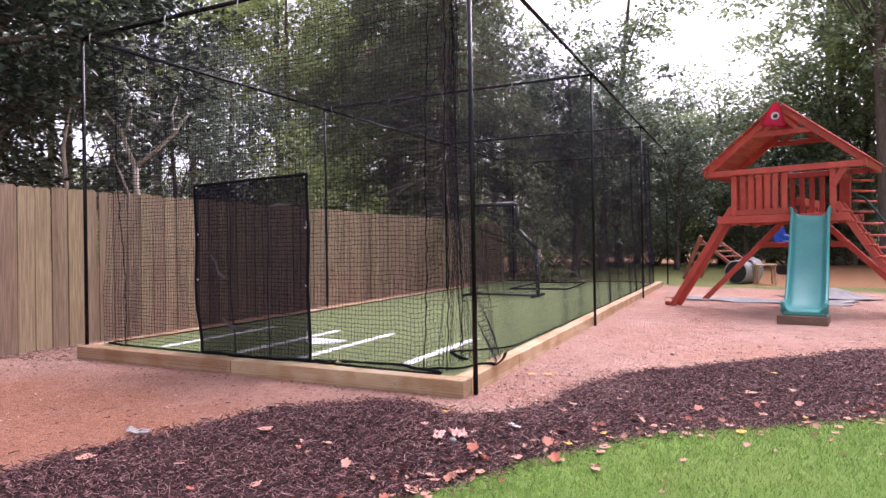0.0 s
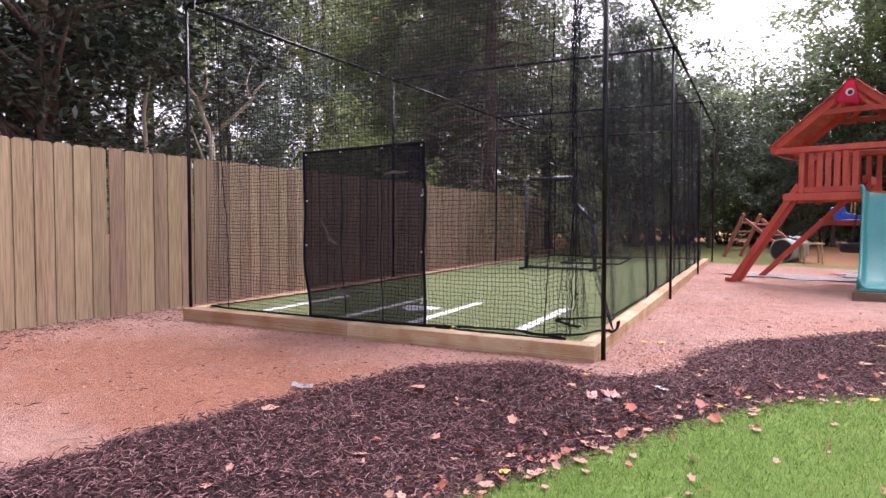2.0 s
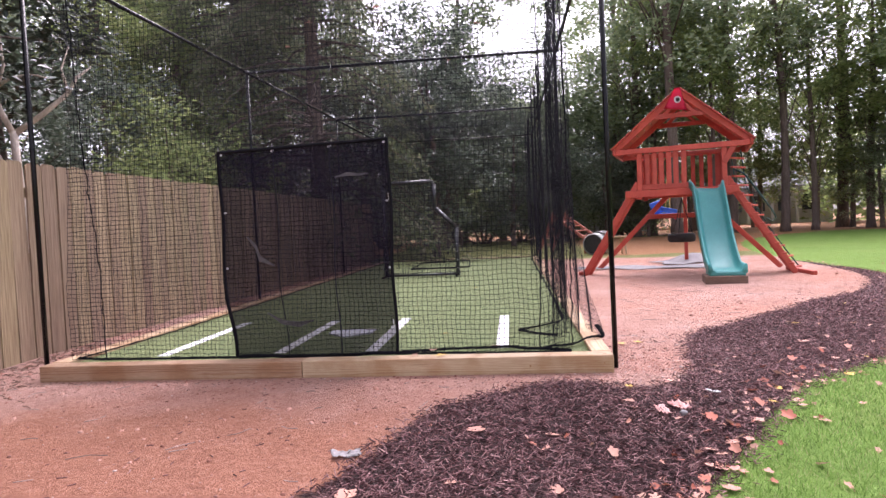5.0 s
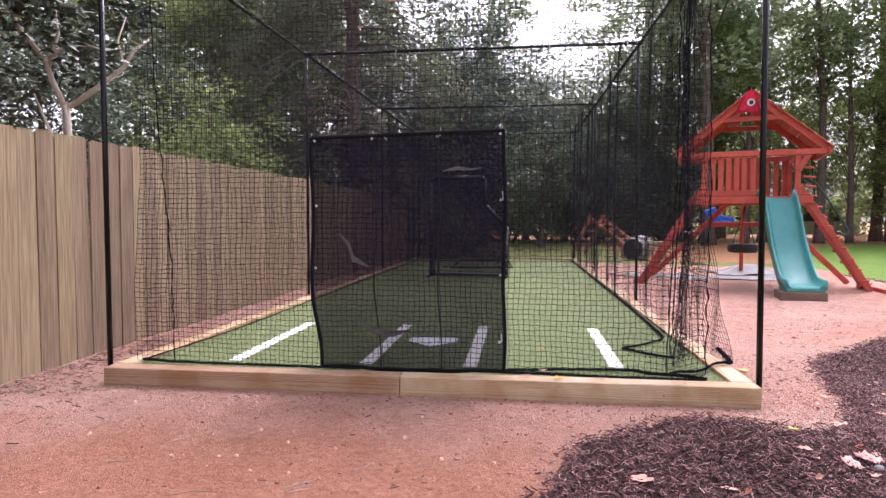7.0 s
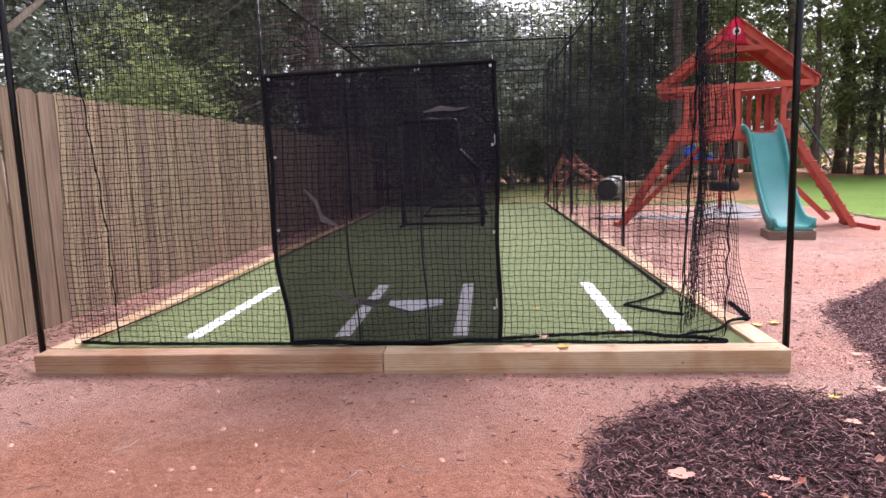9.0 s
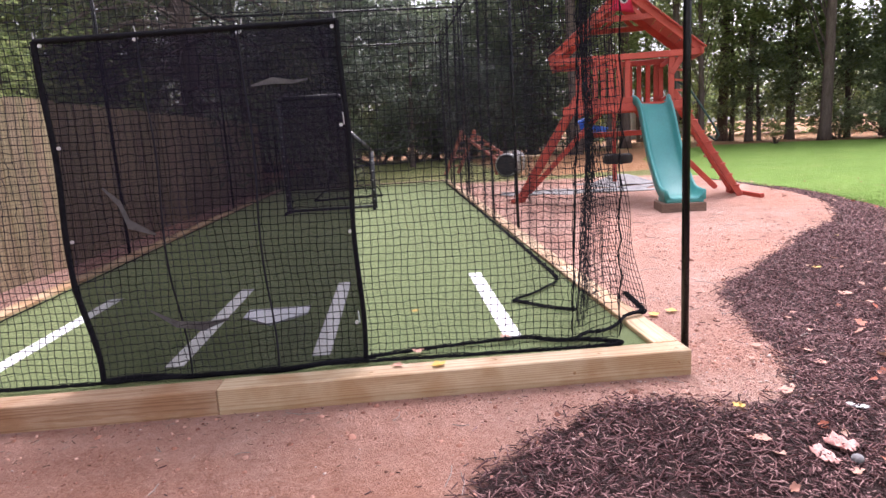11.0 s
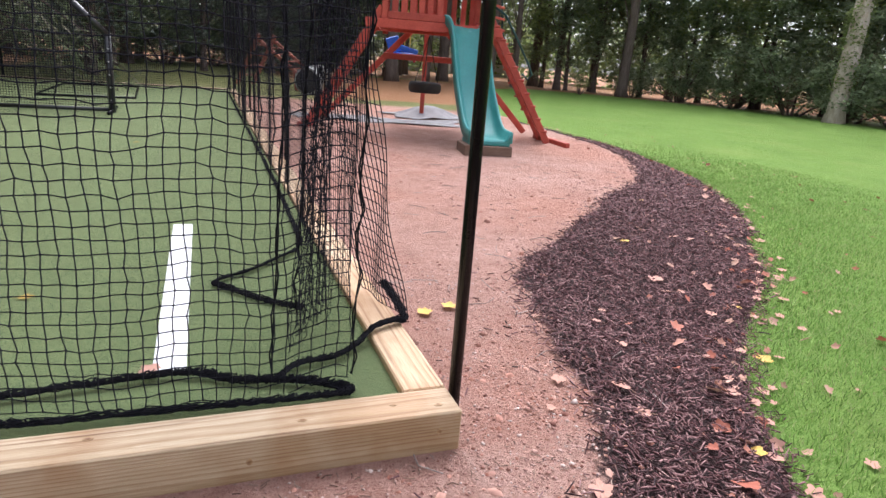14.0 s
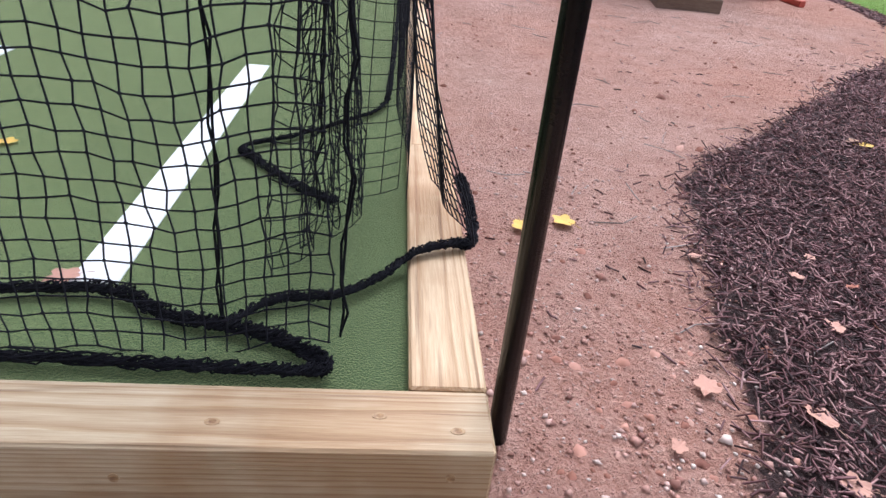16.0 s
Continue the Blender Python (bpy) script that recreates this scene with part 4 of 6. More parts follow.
    # rear frame that carries the swings
    timber("swing_beam", (0.0, D - 0.1, 1.90), (0.0, 2.75, 1.90), 0.09, 0.14)
    timber("swing_post", (0.0, 2.66, 0.0), (0.0, 2.66, 1.84), 0.08, 0.08, up=(0, 1, 0))
    for sx in (-1, 1):
        timber("rear_leg", (sx * 1.78, 1.45, 0), (sx * 0.10, 1.45, 1.76), 0.06, 0.10)
    timber("rear_crossbar", (-0.76, 1.40, 1.11), (0.76, 1.40, 1.11), 0.05, 0.10)
    # green handrail loop by the ladder
    bm = bmesh.new()
    limb(bm, [(0.92, 0.5, 1.95), (1.1, 0.52, 1.85), (1.3, 0.54, 1.55), (1.55, 0.56, 1.15), (1.62, 0.56, 1.0), (1.56, 0.56, 0.92), (1.46, 0.55, 1.0)], [0.018] * 7)
    smooth(part("handrail", bm, M_GREENROPE, root, "dark green plastic-coated handrail"))
    return root


play_tower()


def slide():
    root = thing("slide", pose(2.93, 7.44, 0, 0, 0, -8.0), "teal plastic wavy slide with raised rims", "slide")
    # path of the bed: distance out from the deck, and height
    prof = [(-0.06, 1.62), (0.05, 1.60), (0.2, 1.50), (0.38, 1.28), (0.55, 1.04), (0.72, 0.82), (0.9, 0.63), (1.08, 0.47), (1.24, 0.34), (1.38, 0.25), (1.52, 0.205), (1.68, 0.195), (1.80, 0.19)]
    path = curve_points(prof, 4)
    t = np.gradient(path, axis=0)
    t /= np.linalg.norm(t, axis=1, keepdims=True)
    w = 0.275
    sec = [(-w, 0.10), (-w + 0.012, 0.125), (-w + 0.035, 0.125), (-w + 0.05, 0.10), (-w + 0.07, 0.03), (-w + 0.12, 0.0), (0, -0.008), (w - 0.12, 0.0), (w - 0.07, 0.03), (w - 0.05, 0.10), (w - 0.035, 0.125), (w - 0.012, 0.125), (w, 0.10), (w, -0.02), (w - 0.1, -0.035), (0, -0.04), (-w + 0.1, -0.035), (-w, -0.02)]
    bm = bmesh.new()
    rings = []
    for i, ((d, h), (td, th)) in enumerate(zip(path, t)):
        n = (-th, td) if td > 0 else (th, -td)
        flare = 1 + 0.18 * max(0, 1 - i / 6) + 0.06 * max(0, (i - len(path) + 10) / 10)
        rings.append([bm.verts.new((x * flare, -(d + n[0] * z), h + n[1] * z)) for x, z in sec])
    for a, b in zip(rings, rings[1:]):
        for k in range(len(sec)):
            bm.faces.new((a[k], b[k], b[(k + 1) % len(sec)], a[(k + 1) % len(sec)]))
    bm.faces.new(rings[-1][::-1])
    bm.faces.new(rings[0])
    bmesh.ops.recalc_face_normals(bm, faces=bm.faces)
    smooth(part("chute", bm, M_SLIDE, root))
    bm = bmesh.new()
    box(bm, (-0.27, -1.80, 0.12), (0.27, -1.40, 0.2), 0.02)
    part("runout_lip", bm, M_SLIDE, root)


slide()
tagged(part("slide_footing", box(bmesh.new(), (-0.31, -0.24, -0.06), (0.31, 0.24, 0.128), 0.008), M_BROWN), "brown timber block under the slide's foot", "timber block").matrix_basis = pose(2.69, 5.86, 0, 0, 0, -10)


def rope_ladder():
    root = thing("rope_ladder", TOWER, "dark green rope ladder with red wooden rungs beside the tower", "rope ladder")
    pts = [Vector((x, y + 0.9, z)) for x, y, z in ((0.98, 0.0, 2.36), (1.02, 0.02, 2.0), (1.06, 0.04, 1.65), (1.22, 0.0, 1.25), (1.42, -0.06, 0.85), (1.66, -0.10, 0.45), (1.92, -0.16, 0.05))]
    for dv in (-0.17, 0.17):
        off = Vector((0.10 * dv / 0.17, dv, 0))
        smooth(part("rope", limb(bmesh.new(), [p + off for p in pts], [0.012] * 7, 6), M_GREENROPE, root))
    for p in pts[1:] + [(a + b) / 2 for a, b in zip(pts, pts[1:])]:
        part("rung", beam(bmesh.new(), p + Vector((-0.13, -0.22, 0)), p + Vector((0.13, 0.22, 0)), 0.06, 0.035, 0.008), M_RED, root, "red-stained wooden rung")


rope_ladder()


def baby_swing():
    root = thing("toddler_swing", TOWER @ pose(-0.36, 2.3, 1.2, 0, 0, 24), "bright blue plastic toddler bucket swing on yellow ropes", "swing")
    bm = bmesh.new()
    box(bm, (-0.16, -0.13, -0.06), (0.16, 0.13, -0.02), 0.015)
    smooth(part("seat", bm, M_BLUE, root))
    bm = bmesh.new()
    beam(bm, (-0.15, 0.12, -0.03), (-0.24, 0.17, 0.24), 0.26, 0.03, 0.012, (0, 1, 0))
    part("backrest", bm, M_BLUE, root)
    for sy in (-1, 1):
        part("armrest", beam(bmesh.new(), (-0.2, sy * 0.13, 0.08), (0.16, sy * 0.13, 0.0), 0.03, 0.08, 0.01), M_BLUE, root)
        part("rope", rod(bmesh.new(), (0.0, sy * 0.12, 0.05), (0.03, sy * 0.10, 0.72), 0.009, 6), M_YELLOWROPE, root, "yellow rope")
    part("front_bar", rod(bmesh.new(), (0.15, -0.13, 0.03), (0.15, 0.13, 0.03), 0.02, 8), M_BLUE, root)
    part("leg_strap", rod(bmesh.new(), (0.13, 0.0, -0.05), (0.18, 0.02, -0.17), 0.02, 8), M_FLAG, root, "red safety strap")


baby_swing()


def tire_swing():
    root = thing("tire_swing", TOWER @ pose(-0.05, 0.95, 0.66), "black rubber tyre swing hung flat below the deck", "swing")
    bm = bmesh.new()
    n, k = 24, 10
    prof = [(0.16, -0.06), (0.19, -0.085), (0.24, -0.085), (0.265, -0.05), (0.27, 0), (0.265, 0.05), (0.24, 0.085), (0.19, 0.085), (0.16, 0.06), (0.175, 0.0)]
    rings = [[bm.verts.new((r * math.cos(6.2832 * i / n), r * math.sin(6.2832 * i / n), z)) for r, z in prof] for i in range(n)]
    for i in range(n):
        for j in range(k):
            bm.faces.new((rings[i][j], rings[i][(j + 1) % k], rings[(i + 1) % n][(j + 1) % k], rings[(i + 1) % n][j]))
    bmesh.ops.recalc_face_normals(bm, faces=bm.faces)
    smooth(part("tyre", bm, M_RUBBER, root))
    for a in (0.3, 2.4, 4.5):
        part("rope", rod(bmesh.new(), (0.22 * math.cos(a), 0.22 * math.sin(a), 0.08), (0.02, 0, 0.80), 0.008, 6), M_RUBBER, root)


tire_swing()


def pennant():
    root = thing("pennant_flag", TOWER @ pose(-0.02, -0.24, 3.43, 0, 0, 0), "red pennant flag with a plain pale round emblem on the gable", "flag")
    bm = bmesh.new()
    a, b, c, d = [(-0.045, 0, 0.03), (0.05, 0, 0.03), (0.16, 0, -0.40), (-0.24, -0.02, -0.33)]
    n = 8
    grid = []
    for i in range(n + 1):
        s = i / n
        row = []
        for j in range(n + 1):
            r = j / n
            p = (Vector(a) * (1 - r) + Vector(b) * r) * (1 - s) + (Vector(d) * (1 - r) + Vector(c) * r) * s
            row.append(bm.verts.new(p + Vector((0, 0.02 * math.sin(r * 7 + s * 2) * s - 0.01, 0))))
        grid.append(row)
    for i in range(n):
        for j in range(n):
            bm.faces.new((grid[i][j], grid[i + 1][j], grid[i + 1][j + 1], grid[i][j + 1]))
    bmesh.ops.solidify(bm, geom=bm.faces[:], thickness=0.003)
    smooth(part("cloth", bm, M_FLAG, root))
    bm = bmesh.new()
    bmesh.ops.create_cone(bm, cap_ends=True, segments=20, radius1=0.062, radius2=0.062, depth=0.006, matrix=Matrix.Translation((0.0, -0.034, -0.19)) @ Euler((radians(90), 0, 0)).to_matrix().to_4x4())
    em = part("emblem", bm, M_CLOTH, root, "plain white round emblem")
    bm = bmesh.new()
    bmesh.ops.create_cone(bm, cap_ends=True, segments=16, radius1=0.036, radius2=0.036, depth=0.006, matrix=Matrix.Translation((0.005, -0.039, -0.195)) @ Euler((radians(90), 0, 0)).to_matrix().to_4x4())
    part("emblem_centre", bm, M_RUBBER, em, "dark round centre")


pennant()


def barrel():
    root = thing("barrel", pose(1.98, 15.2, 0.0, 0, 0, 62), "dull grey metal barrel lying on its side under cloth", "barrel")
    bm = bmesh.new()
    prof = [(-0.45, 0.30), (-0.44, 0.33), (-0.40, 0.33), (-0.38, 0.31), (-0.16, 0.315), (-0.14, 0.335), (-0.11, 0.315), (0.11, 0.315), (0.14, 0.335), (0.16, 0.315), (0.38, 0.31), (0.40, 0.33), (0.44, 0.33), (0.45, 0.30)]
    n = 24
    rings = [[bm.verts.new((x, r * math.cos(6.2832 * k / n), 0.335 + r * math.sin(6.2832 * k / n))) for k in range(n)] for x, r in prof]
    for a, b in zip(rings, rings[1:]):
        for k in range(n):
            bm.faces.new((a[k], a[(k + 1) % n], b[(k + 1) % n], b[k]))
    bmesh.ops.recalc_face_normals(bm, faces=bm.faces)
    smooth(part("shell", bm, M_STEEL, root))
    # black disc in the mouth, in place of the barrel's shaded inside
    bm = bmesh.new()
    bmesh.ops.create_cone(bm, cap_ends=True, segments=20, radius1=0.295, radius2=0.295, depth=0.02, matrix=Matrix.Translation((-0.42, 0, 0.335)) @ Euler((0, radians(90), 0)).to_matrix().to_4x4())
    part("end_plate", bm, M_RUBBER, root, "dark disc standing in for the shade inside the open end")
    bm = bmesh.new()
    g = []
    rr = random.Random(4)
    for i in range(9):
        x = 0.0 + 0.06 * i
        g.append([bm.verts.new((x + rr.uniform(-0.02, 0.02), (0.345 + rr.uniform(0, 0.05)) * math.sin(a), 0.345 + (0.345 + rr.uniform(0, 0.05)) * math.cos(a))) for a in [-1.2 + 0.27 * j for j in range(10)]])
    for a, b in zip(g, g[1:]):
        for j in range(9):
            bm.faces.new((a[j], a[j + 1], b[j + 1], b[j]))
    bmesh.ops.solidify(bm, geom=bm.faces[:], thickness=0.008)
    tagged(smooth(part("draped_cloth", bm, M_CLOTH)), "pale grey crumpled cloth draped over a barrel", "cloth").matrix_basis = pose(1.98, 15.2, 0.0, 0, 0, 62)


barrel()


def small_table():
    root = thing("low_stool", pose(2.5, 14.9, 0, 0, 0, 15), "small weathered orange wooden stool on pine straw", "stool")
    part("top", box(bmesh.new(), (-0.26, -0.18, 0.52), (0.26, 0.18, 0.56), 0.008), M_TIMBER, root)
    for sx in (-1, 1):
        for sy in (-1, 1):
            part("leg", beam(bmesh.new(), (sx * 0.23, sy * 0.15, 0), (sx * 0.2, sy * 0.13, 0.52), 0.045, 0.045), M_TIMBER, root)


small_table()


def climber():
    root = thing("wooden_climber", pose(0.95, 17.0, 0, 0, 0, -42), "faded red wooden climbing frame with rungs on grass", "climbing frame")
    for y in (-0.25, 0.45):
        part("upright", beam(bmesh.new(), (-0.75, y, 0), (0.0, y, 1.38), 0.06, 0.11), M_RED_FADED, root)
        part("sloping_rail", beam(bmesh.new(), (-0.02, y + 0.06, 1.22), (1.25, y + 0.06, 0.42), 0.05, 0.09), M_RED_FADED, root)
        part("strut", beam(bmesh.new(), (1.22, y, 0), (1.15, y, 0.5), 0.06, 0.08), M_RED_FADED, root)
    for s in (0.2, 0.4, 0.6, 0.8):
        part("rung", rod(bmesh.new(), (-0.75 + 0.75 * s, -0.28, 1.38 * s), (-0.75 + 0.75 * s, 0.48, 1.38 * s), 0.022, 8), M_RED_FADED, root)
        part("rung", rod(bmesh.new(), (1.25 * s, -0.2, 1.22 - 0.8 * s), (1.25 * s, 0.5, 1.22 - 0.8 * s), 0.022, 8), M_RED_FADED, root)


climber()


def draped_sheet(name, cx, cy, sx, sy, hump, mat, label, category, turn=0, seed=1):
    n = 26
    u = np.linspace(-1, 1, n)
    Y, X = np.meshgrid(u, u, indexing="ij")
    rng = np.random.default_rng(seed)
    r = np.hypot(X, Y)
    e = 1 + 0.12 * np.sin(np.arctan2(Y, X) * 5 + seed) + 0.06 * np.sin(np.arctan2(Y, X) * 11)
    Z = 0.02 + hump * np.exp(-2.6 * r ** 2) + 0.012 * np.sin(X * 6 + seed) * np.sin(Y * 5) + rng.normal(0, 0.003, X.shape)
    c, s = math.cos(radians(turn)), math.sin(radians(turn))
    px, py = X * sx * e, Y * sy * e
    wx, wy = cx + c * px - s * py, cy + s * px + c * py
    i = np.arange(n * n).reshape(n, n)
    f = np.stack((i[:-1, :-1], i[:-1, 1:], i[1:, 1:], i[1:, :-1]), -1).reshape(-1, 4)
    ob = data_mesh(name, np.stack((wx, wy, ground_z(wx, wy) + Z), -1).reshape(-1, 3), f, mat)
    smooth(ob)
    so = ob.modifiers.new("thickness", "SOLIDIFY")
    so.thickness = 0.006
    return tagged(ob, label, category)


draped_sheet("gravel_mound", 3.5, 10.4, 0.75, 0.6, 0.20, M_FABRIC, "low heap of grey gravel under the tower", "gravel heap", 10, 3)
draped_sheet("weed_fabric", 2.1, 9.4, 1.5, 0.45, 0.0, M_FABRIC, "grey weed fabric sheet lying on clay", "fabric sheet", -10, 5)


# ---- trees ----
def crown_centres(rng, n, radii, centre, low=-1.0, hollow=0.45):
    d = rng.normal(size=(n, 3))
    d /= np.linalg.norm(d, axis=1, keepdims=True)
    d[:, 2] = np.clip(d[:, 2], low, 1)
    r = rng.uniform(hollow, 1.0, (n, 1)) * (1 + 0.25 * np.sin(3 * np.arctan2(d[:, 1:2], d[:, 0:1]) + rng.uniform(0, 6)))
    return d * r * np.array(radii) + np.array(centre)


def broadleaf(name, label, height, crown_base, radius, trunk_r, clumps, per, leaf, mat, bark, seed, spread=0.9, category="tree", lean=0.0):
    rng = np.random.default_rng(seed)
    root = thing(name, pose(0, 0, 0), label, category)
    bm = bmesh.new()
    pts = [Vector((lean * s * s + 0.12 * math.sin(5 * s + seed), 0.12 * math.cos(4 * s + seed) - 0.12 * math.cos(seed), height * 0.92 * s - 0.1)) for s in (0, 0.04, 0.2, 0.4, 0.6, 0.8, 1)]
    limb(bm, pts, [trunk_r * k for k in (1.5, 1.1, 0.95, 0.8, 0.6, 0.35, 0.08)], 10)
    cz = (crown_base + height) / 2
    cc = crown_centres(rng, clumps, (radius, radius, (height - crown_base) / 2), (lean * 0.6, 0, cz))
    for c in cc[:: max(1, clumps // 15)]:
        c = Vector(c)
        s = min(0.95, max(0.12, (c.z - 0.25 * (height - crown_base)) / height))
        base = pts[0].lerp(pts[-1], s)
        base.x = lean * s * s + 0.12 * math.sin(5 * s + seed)
        mid = base.lerp(c, 0.5) + Vector((0, 0, 0.15 * (c - base).length))
        limb(bm, [base, mid, c], [trunk_r * 0.18, trunk_r * 0.11, 0.01], 5)
    smooth(part("trunk", bm, bark, root))
    data_mesh("crown", *leaves(cc, np.array((spread, spread, spread * 0.62)), per, leaf, leaf * 0.6, rng), mat, root)
    return root


def shrub(name, label, height, radius, clumps, per, leaf, mat, seed, low=0.0, spread=0.5):
    rng = np.random.default_rng(seed)
    root = thing(name, pose(0, 0, 0), label, "shrub")
    cc = crown_centres(rng, clumps, (radius, radius, (height - low) / 2), (0, 0, (height + low) / 2), -0.95, 0.4)
    bm = bmesh.new()
    for c in cc[:: max(1, clumps // 10)]:
        c = Vector(c)
        limb(bm, [Vector((0.12 * c.x, 0.12 * c.y, -0.1)), Vector((0.5 * c.x, 0.5 * c.y, 0.45 * c.z)), c], [0.06, 0.035, 0.008], 5)
    part("branching", bm, M_BARK, root)
    data_mesh("foliage", *leaves(cc, np.array((spread, spread, spread * 0.7)), per, leaf, leaf * 0.55, rng), mat, root)
    return root


def conifer(height, radius, seed):
    rng = np.random.default_rng(seed)
    root = thing("conifer_tree", pose(0, 0, 0), "tall dark spruce with drooping boughs and bare lower twigs", "tree")
    bm = bmesh.new()
    limb(bm, [(0, 0, -0.1), (0.03, 0.02, 0.4), (0.05, 0, 5), (0.0, 0.04, 10), (0, 0, height)], [0.30, 0.24, 0.2, 0.14, 0.02], 10)
    smooth(part("trunk", bm, M_BARK, root))
    bm, centres = bmesh.new(), []
    z = 1.4
    while z < height - 0.5:
        r = radius * (1 - z / height) ** 0.75 * rng.uniform(0.75, 1.1)
        a = rng.uniform(0, 6.2832)
        o = Vector((math.cos(a), math.sin(a), 0))
        pts = [Vector((0, 0, z)) + o * (r * s) + Vector((0, 0, r * (0.22 * s - 0.62 * s * s))) for s in (0, 0.3, 0.6, 0.85, 1.0)]
        limb(bm, pts, [0.05, 0.035, 0.022, 0.013, 0.006], 5)
        side = Vector((-o.y, o.x, 0))
        for s in np.linspace(0.22, 1.0, 13):
            c = Vector((0, 0, z)) + o * (r * s) + Vector((0, 0, r * (0.22 * s - 0.62 * s * s)))
            wdt = 0.34 * r * (1.05 - s) + 0.12
            for q in (-1, -0.5, 0, 0.5, 1):
                if z > 6.5 or s > 0.62 or rng.uniform() < 0.12:
                    centres.append(c + side * (q * wdt) + Vector((0, 0, -0.10 * abs(q) - 0.12)))
        z += rng.uniform(0.06, 0.15)
    part("branching", bm, M_BARK, root)
    data_mesh("needles", *leaves(np.array([tuple(c) for c in centres]), np.array((0.24, 0.24, 0.16)), 4, 0.27, 0.05, rng, droop=0.55, flat=0.5), M_NEEDLE, root)
    bm = bmesh.new()
    for _ in range(90):
        a, z = rng.uniform(0, 6.2832), rng.uniform(1.2, 5.0)
        p = Vector((0, 0, z))
        d = Vector((math.cos(a), math.sin(a), rng.uniform(-0.2, 0.3)))
        q = [p]
        for _ in range(4):
            d = (d + Vector(rng.normal(0, 0.28, 3)) - Vector((0, 0, 0.12))).normalized()
            q.append(q[-1] + d * rng.uniform(0.3, 0.6))
        limb(bm, q, [0.016, 0.012, 0.009, 0.006, 0.003], 4)
    part("dead_branching", bm, M_DEADWOOD, root, "bare dry grey twigs")
    return root


def place_all(proto, spots, seed):
    """The thing at the first spot and copies of it at the others: x, y, scale."""
    rng = random.Random(seed)
    for k, (x, y, s) in enumerate(spots):
        m = pose(x, y, 0, 0, 0, rng.uniform(0, 360)) @ Matrix.Diagonal((s, s, s * rng.uniform(0.93, 1.07), 1))
        if k:
            copy_thing(proto, m)
    x, y, s = spots[0]
    proto.matrix_basis = pose(x, y, 0) @ Matrix.Diagonal((s, s, s, 1))


def polar(deg, dist):
    """A spot seen from near the cage's front, degrees to the right of straight ahead."""
    return -0.5 + dist * math.sin(radians(deg)), -3.5 + dist * math.cos(radians(deg))


TALL = "tall broadleaf tree with grey trunk and open green crown"
t1 = broadleaf("broadleaf_tree", TALL, 21, 5.0, 4.6, 0.24, 112, 58, 0.27, M_LEAF, M_BARK, 21, 0.85)
t2 = broadleaf("broadleaf_tree", TALL, 19, 6.5, 4.0, 0.20, 92, 58, 0.27, M_LEAF, M_BARK, 22, 0.8, lean=0.8)
t3 = broadleaf("broadleaf_tree", "tall light-green broadleaf tree with airy crown", 17, 3.5, 3.8, 0.18, 104, 58, 0.26, M_LEAF_LIGHT, M_BARK, 23, 0.75)
t4 = broadleaf("broadleaf_tree", "dense dark round-headed broadleaf tree at the lawn's edge", 8.6, 0.8, 3.4, 0.16, 150, 66, 0.21, M_LEAF, M_BARK, 24, 0.7)
t5 = broadleaf("evergreen_tree", "dense dark evergreen tree with foliage near the ground", 9.0, 0.9, 2.7, 0.15, 150, 66, 0.18, M_LEAF_DARK, M_BARK, 25, 0.6)
t6 = broadleaf("broadleaf_tree", "light-green understorey tree with layered leaves at the lawn's edge", 10.5, 1.6, 3.2, 0.13, 130, 56, 0.22, M_LEAF_LIGHT, M_BARK, 26, 0.75)
place_all(t6, [(*polar(d, r), s) for d, r, s in ((27.5, 41, 1.0), (31.5, 40, 1.1), (35.5, 39, 1.0), (40, 38, 1.1), (44.5, 36, 1.0), (49, 35, 1.1), (53.5, 34, 1.1), (58.5, 33, 1.1), (63, 32, 1.1), (15.5, 41, 0.9), (18, 44, 0.9), (20.5, 48, 1.0), (23, 45, 0.9), (25.3, 48, 1.0), (-26, 24, 0.9), (-31, 22, 0.9))], 36)
place_all(t1, [(*polar(d, r), s) for d, r, s in ((14.4, 31.5, 1.1), (11.2, 35, 0.95), (19, 37, 1.1), (27, 42, 1.15), (34, 36, 1.0), (43, 42, 1.1), (51, 36, 1.0), (64, 34, 1.0), (-18, 40, 1.0), (-27, 35, 1.05), (-38, 34, 1.0), (-52, 30, 1.0), (-62, 28, 1.0), (9.5, 44, 1.2))], 31)
place_all(t2, [(*polar(d, r), s) for d, r, s in ((-5.5, 30, 0.95), (16, 44, 1.1), (23, 36, 1.0), (38, 40, 1.0), (47, 44, 1.15), (60, 34, 1.0), (-21, 31, 1.0), (-33, 40, 1.0), (-46, 36, 1.0), (-57, 36, 1.0), (-70, 26, 1.0))], 32)
place_all(t3, [(*polar(d, r), s) for d, r, s in ((14.5, 38, 0.95), (12.6, 36, 1.0), (21, 48, 1.0), (29, 39, 1.0), (-30, 26, 0.9), (-36, 24, 0.85), (-48, 24, 0.9), (55, 48, 1.0), (-24, 45, 1.0), (11, 41, 0.8), (17.5, 34, 0.75), (25, 37, 0.85), (32, 39, 0.8), (55.5, 40, 0.9))], 33)
place_all(t4, [(*polar(d, r), s) for d, r, s in ((-4.5, 36, 1.15), (-1, 38, 1.25), (2.5, 36, 1.2), (6, 39, 1.3), (9.5, 36, 1.25), (29.5, 39, 0.7), (34, 39, 0.85), (39, 38, 0.8), (44, 36, 0.8), (49, 34, 0.85), (55, 32, 0.85), (61, 31, 0.9), (67, 30, 1.0), (-9, 40, 1.15), (-13, 38, 1.2))], 34)
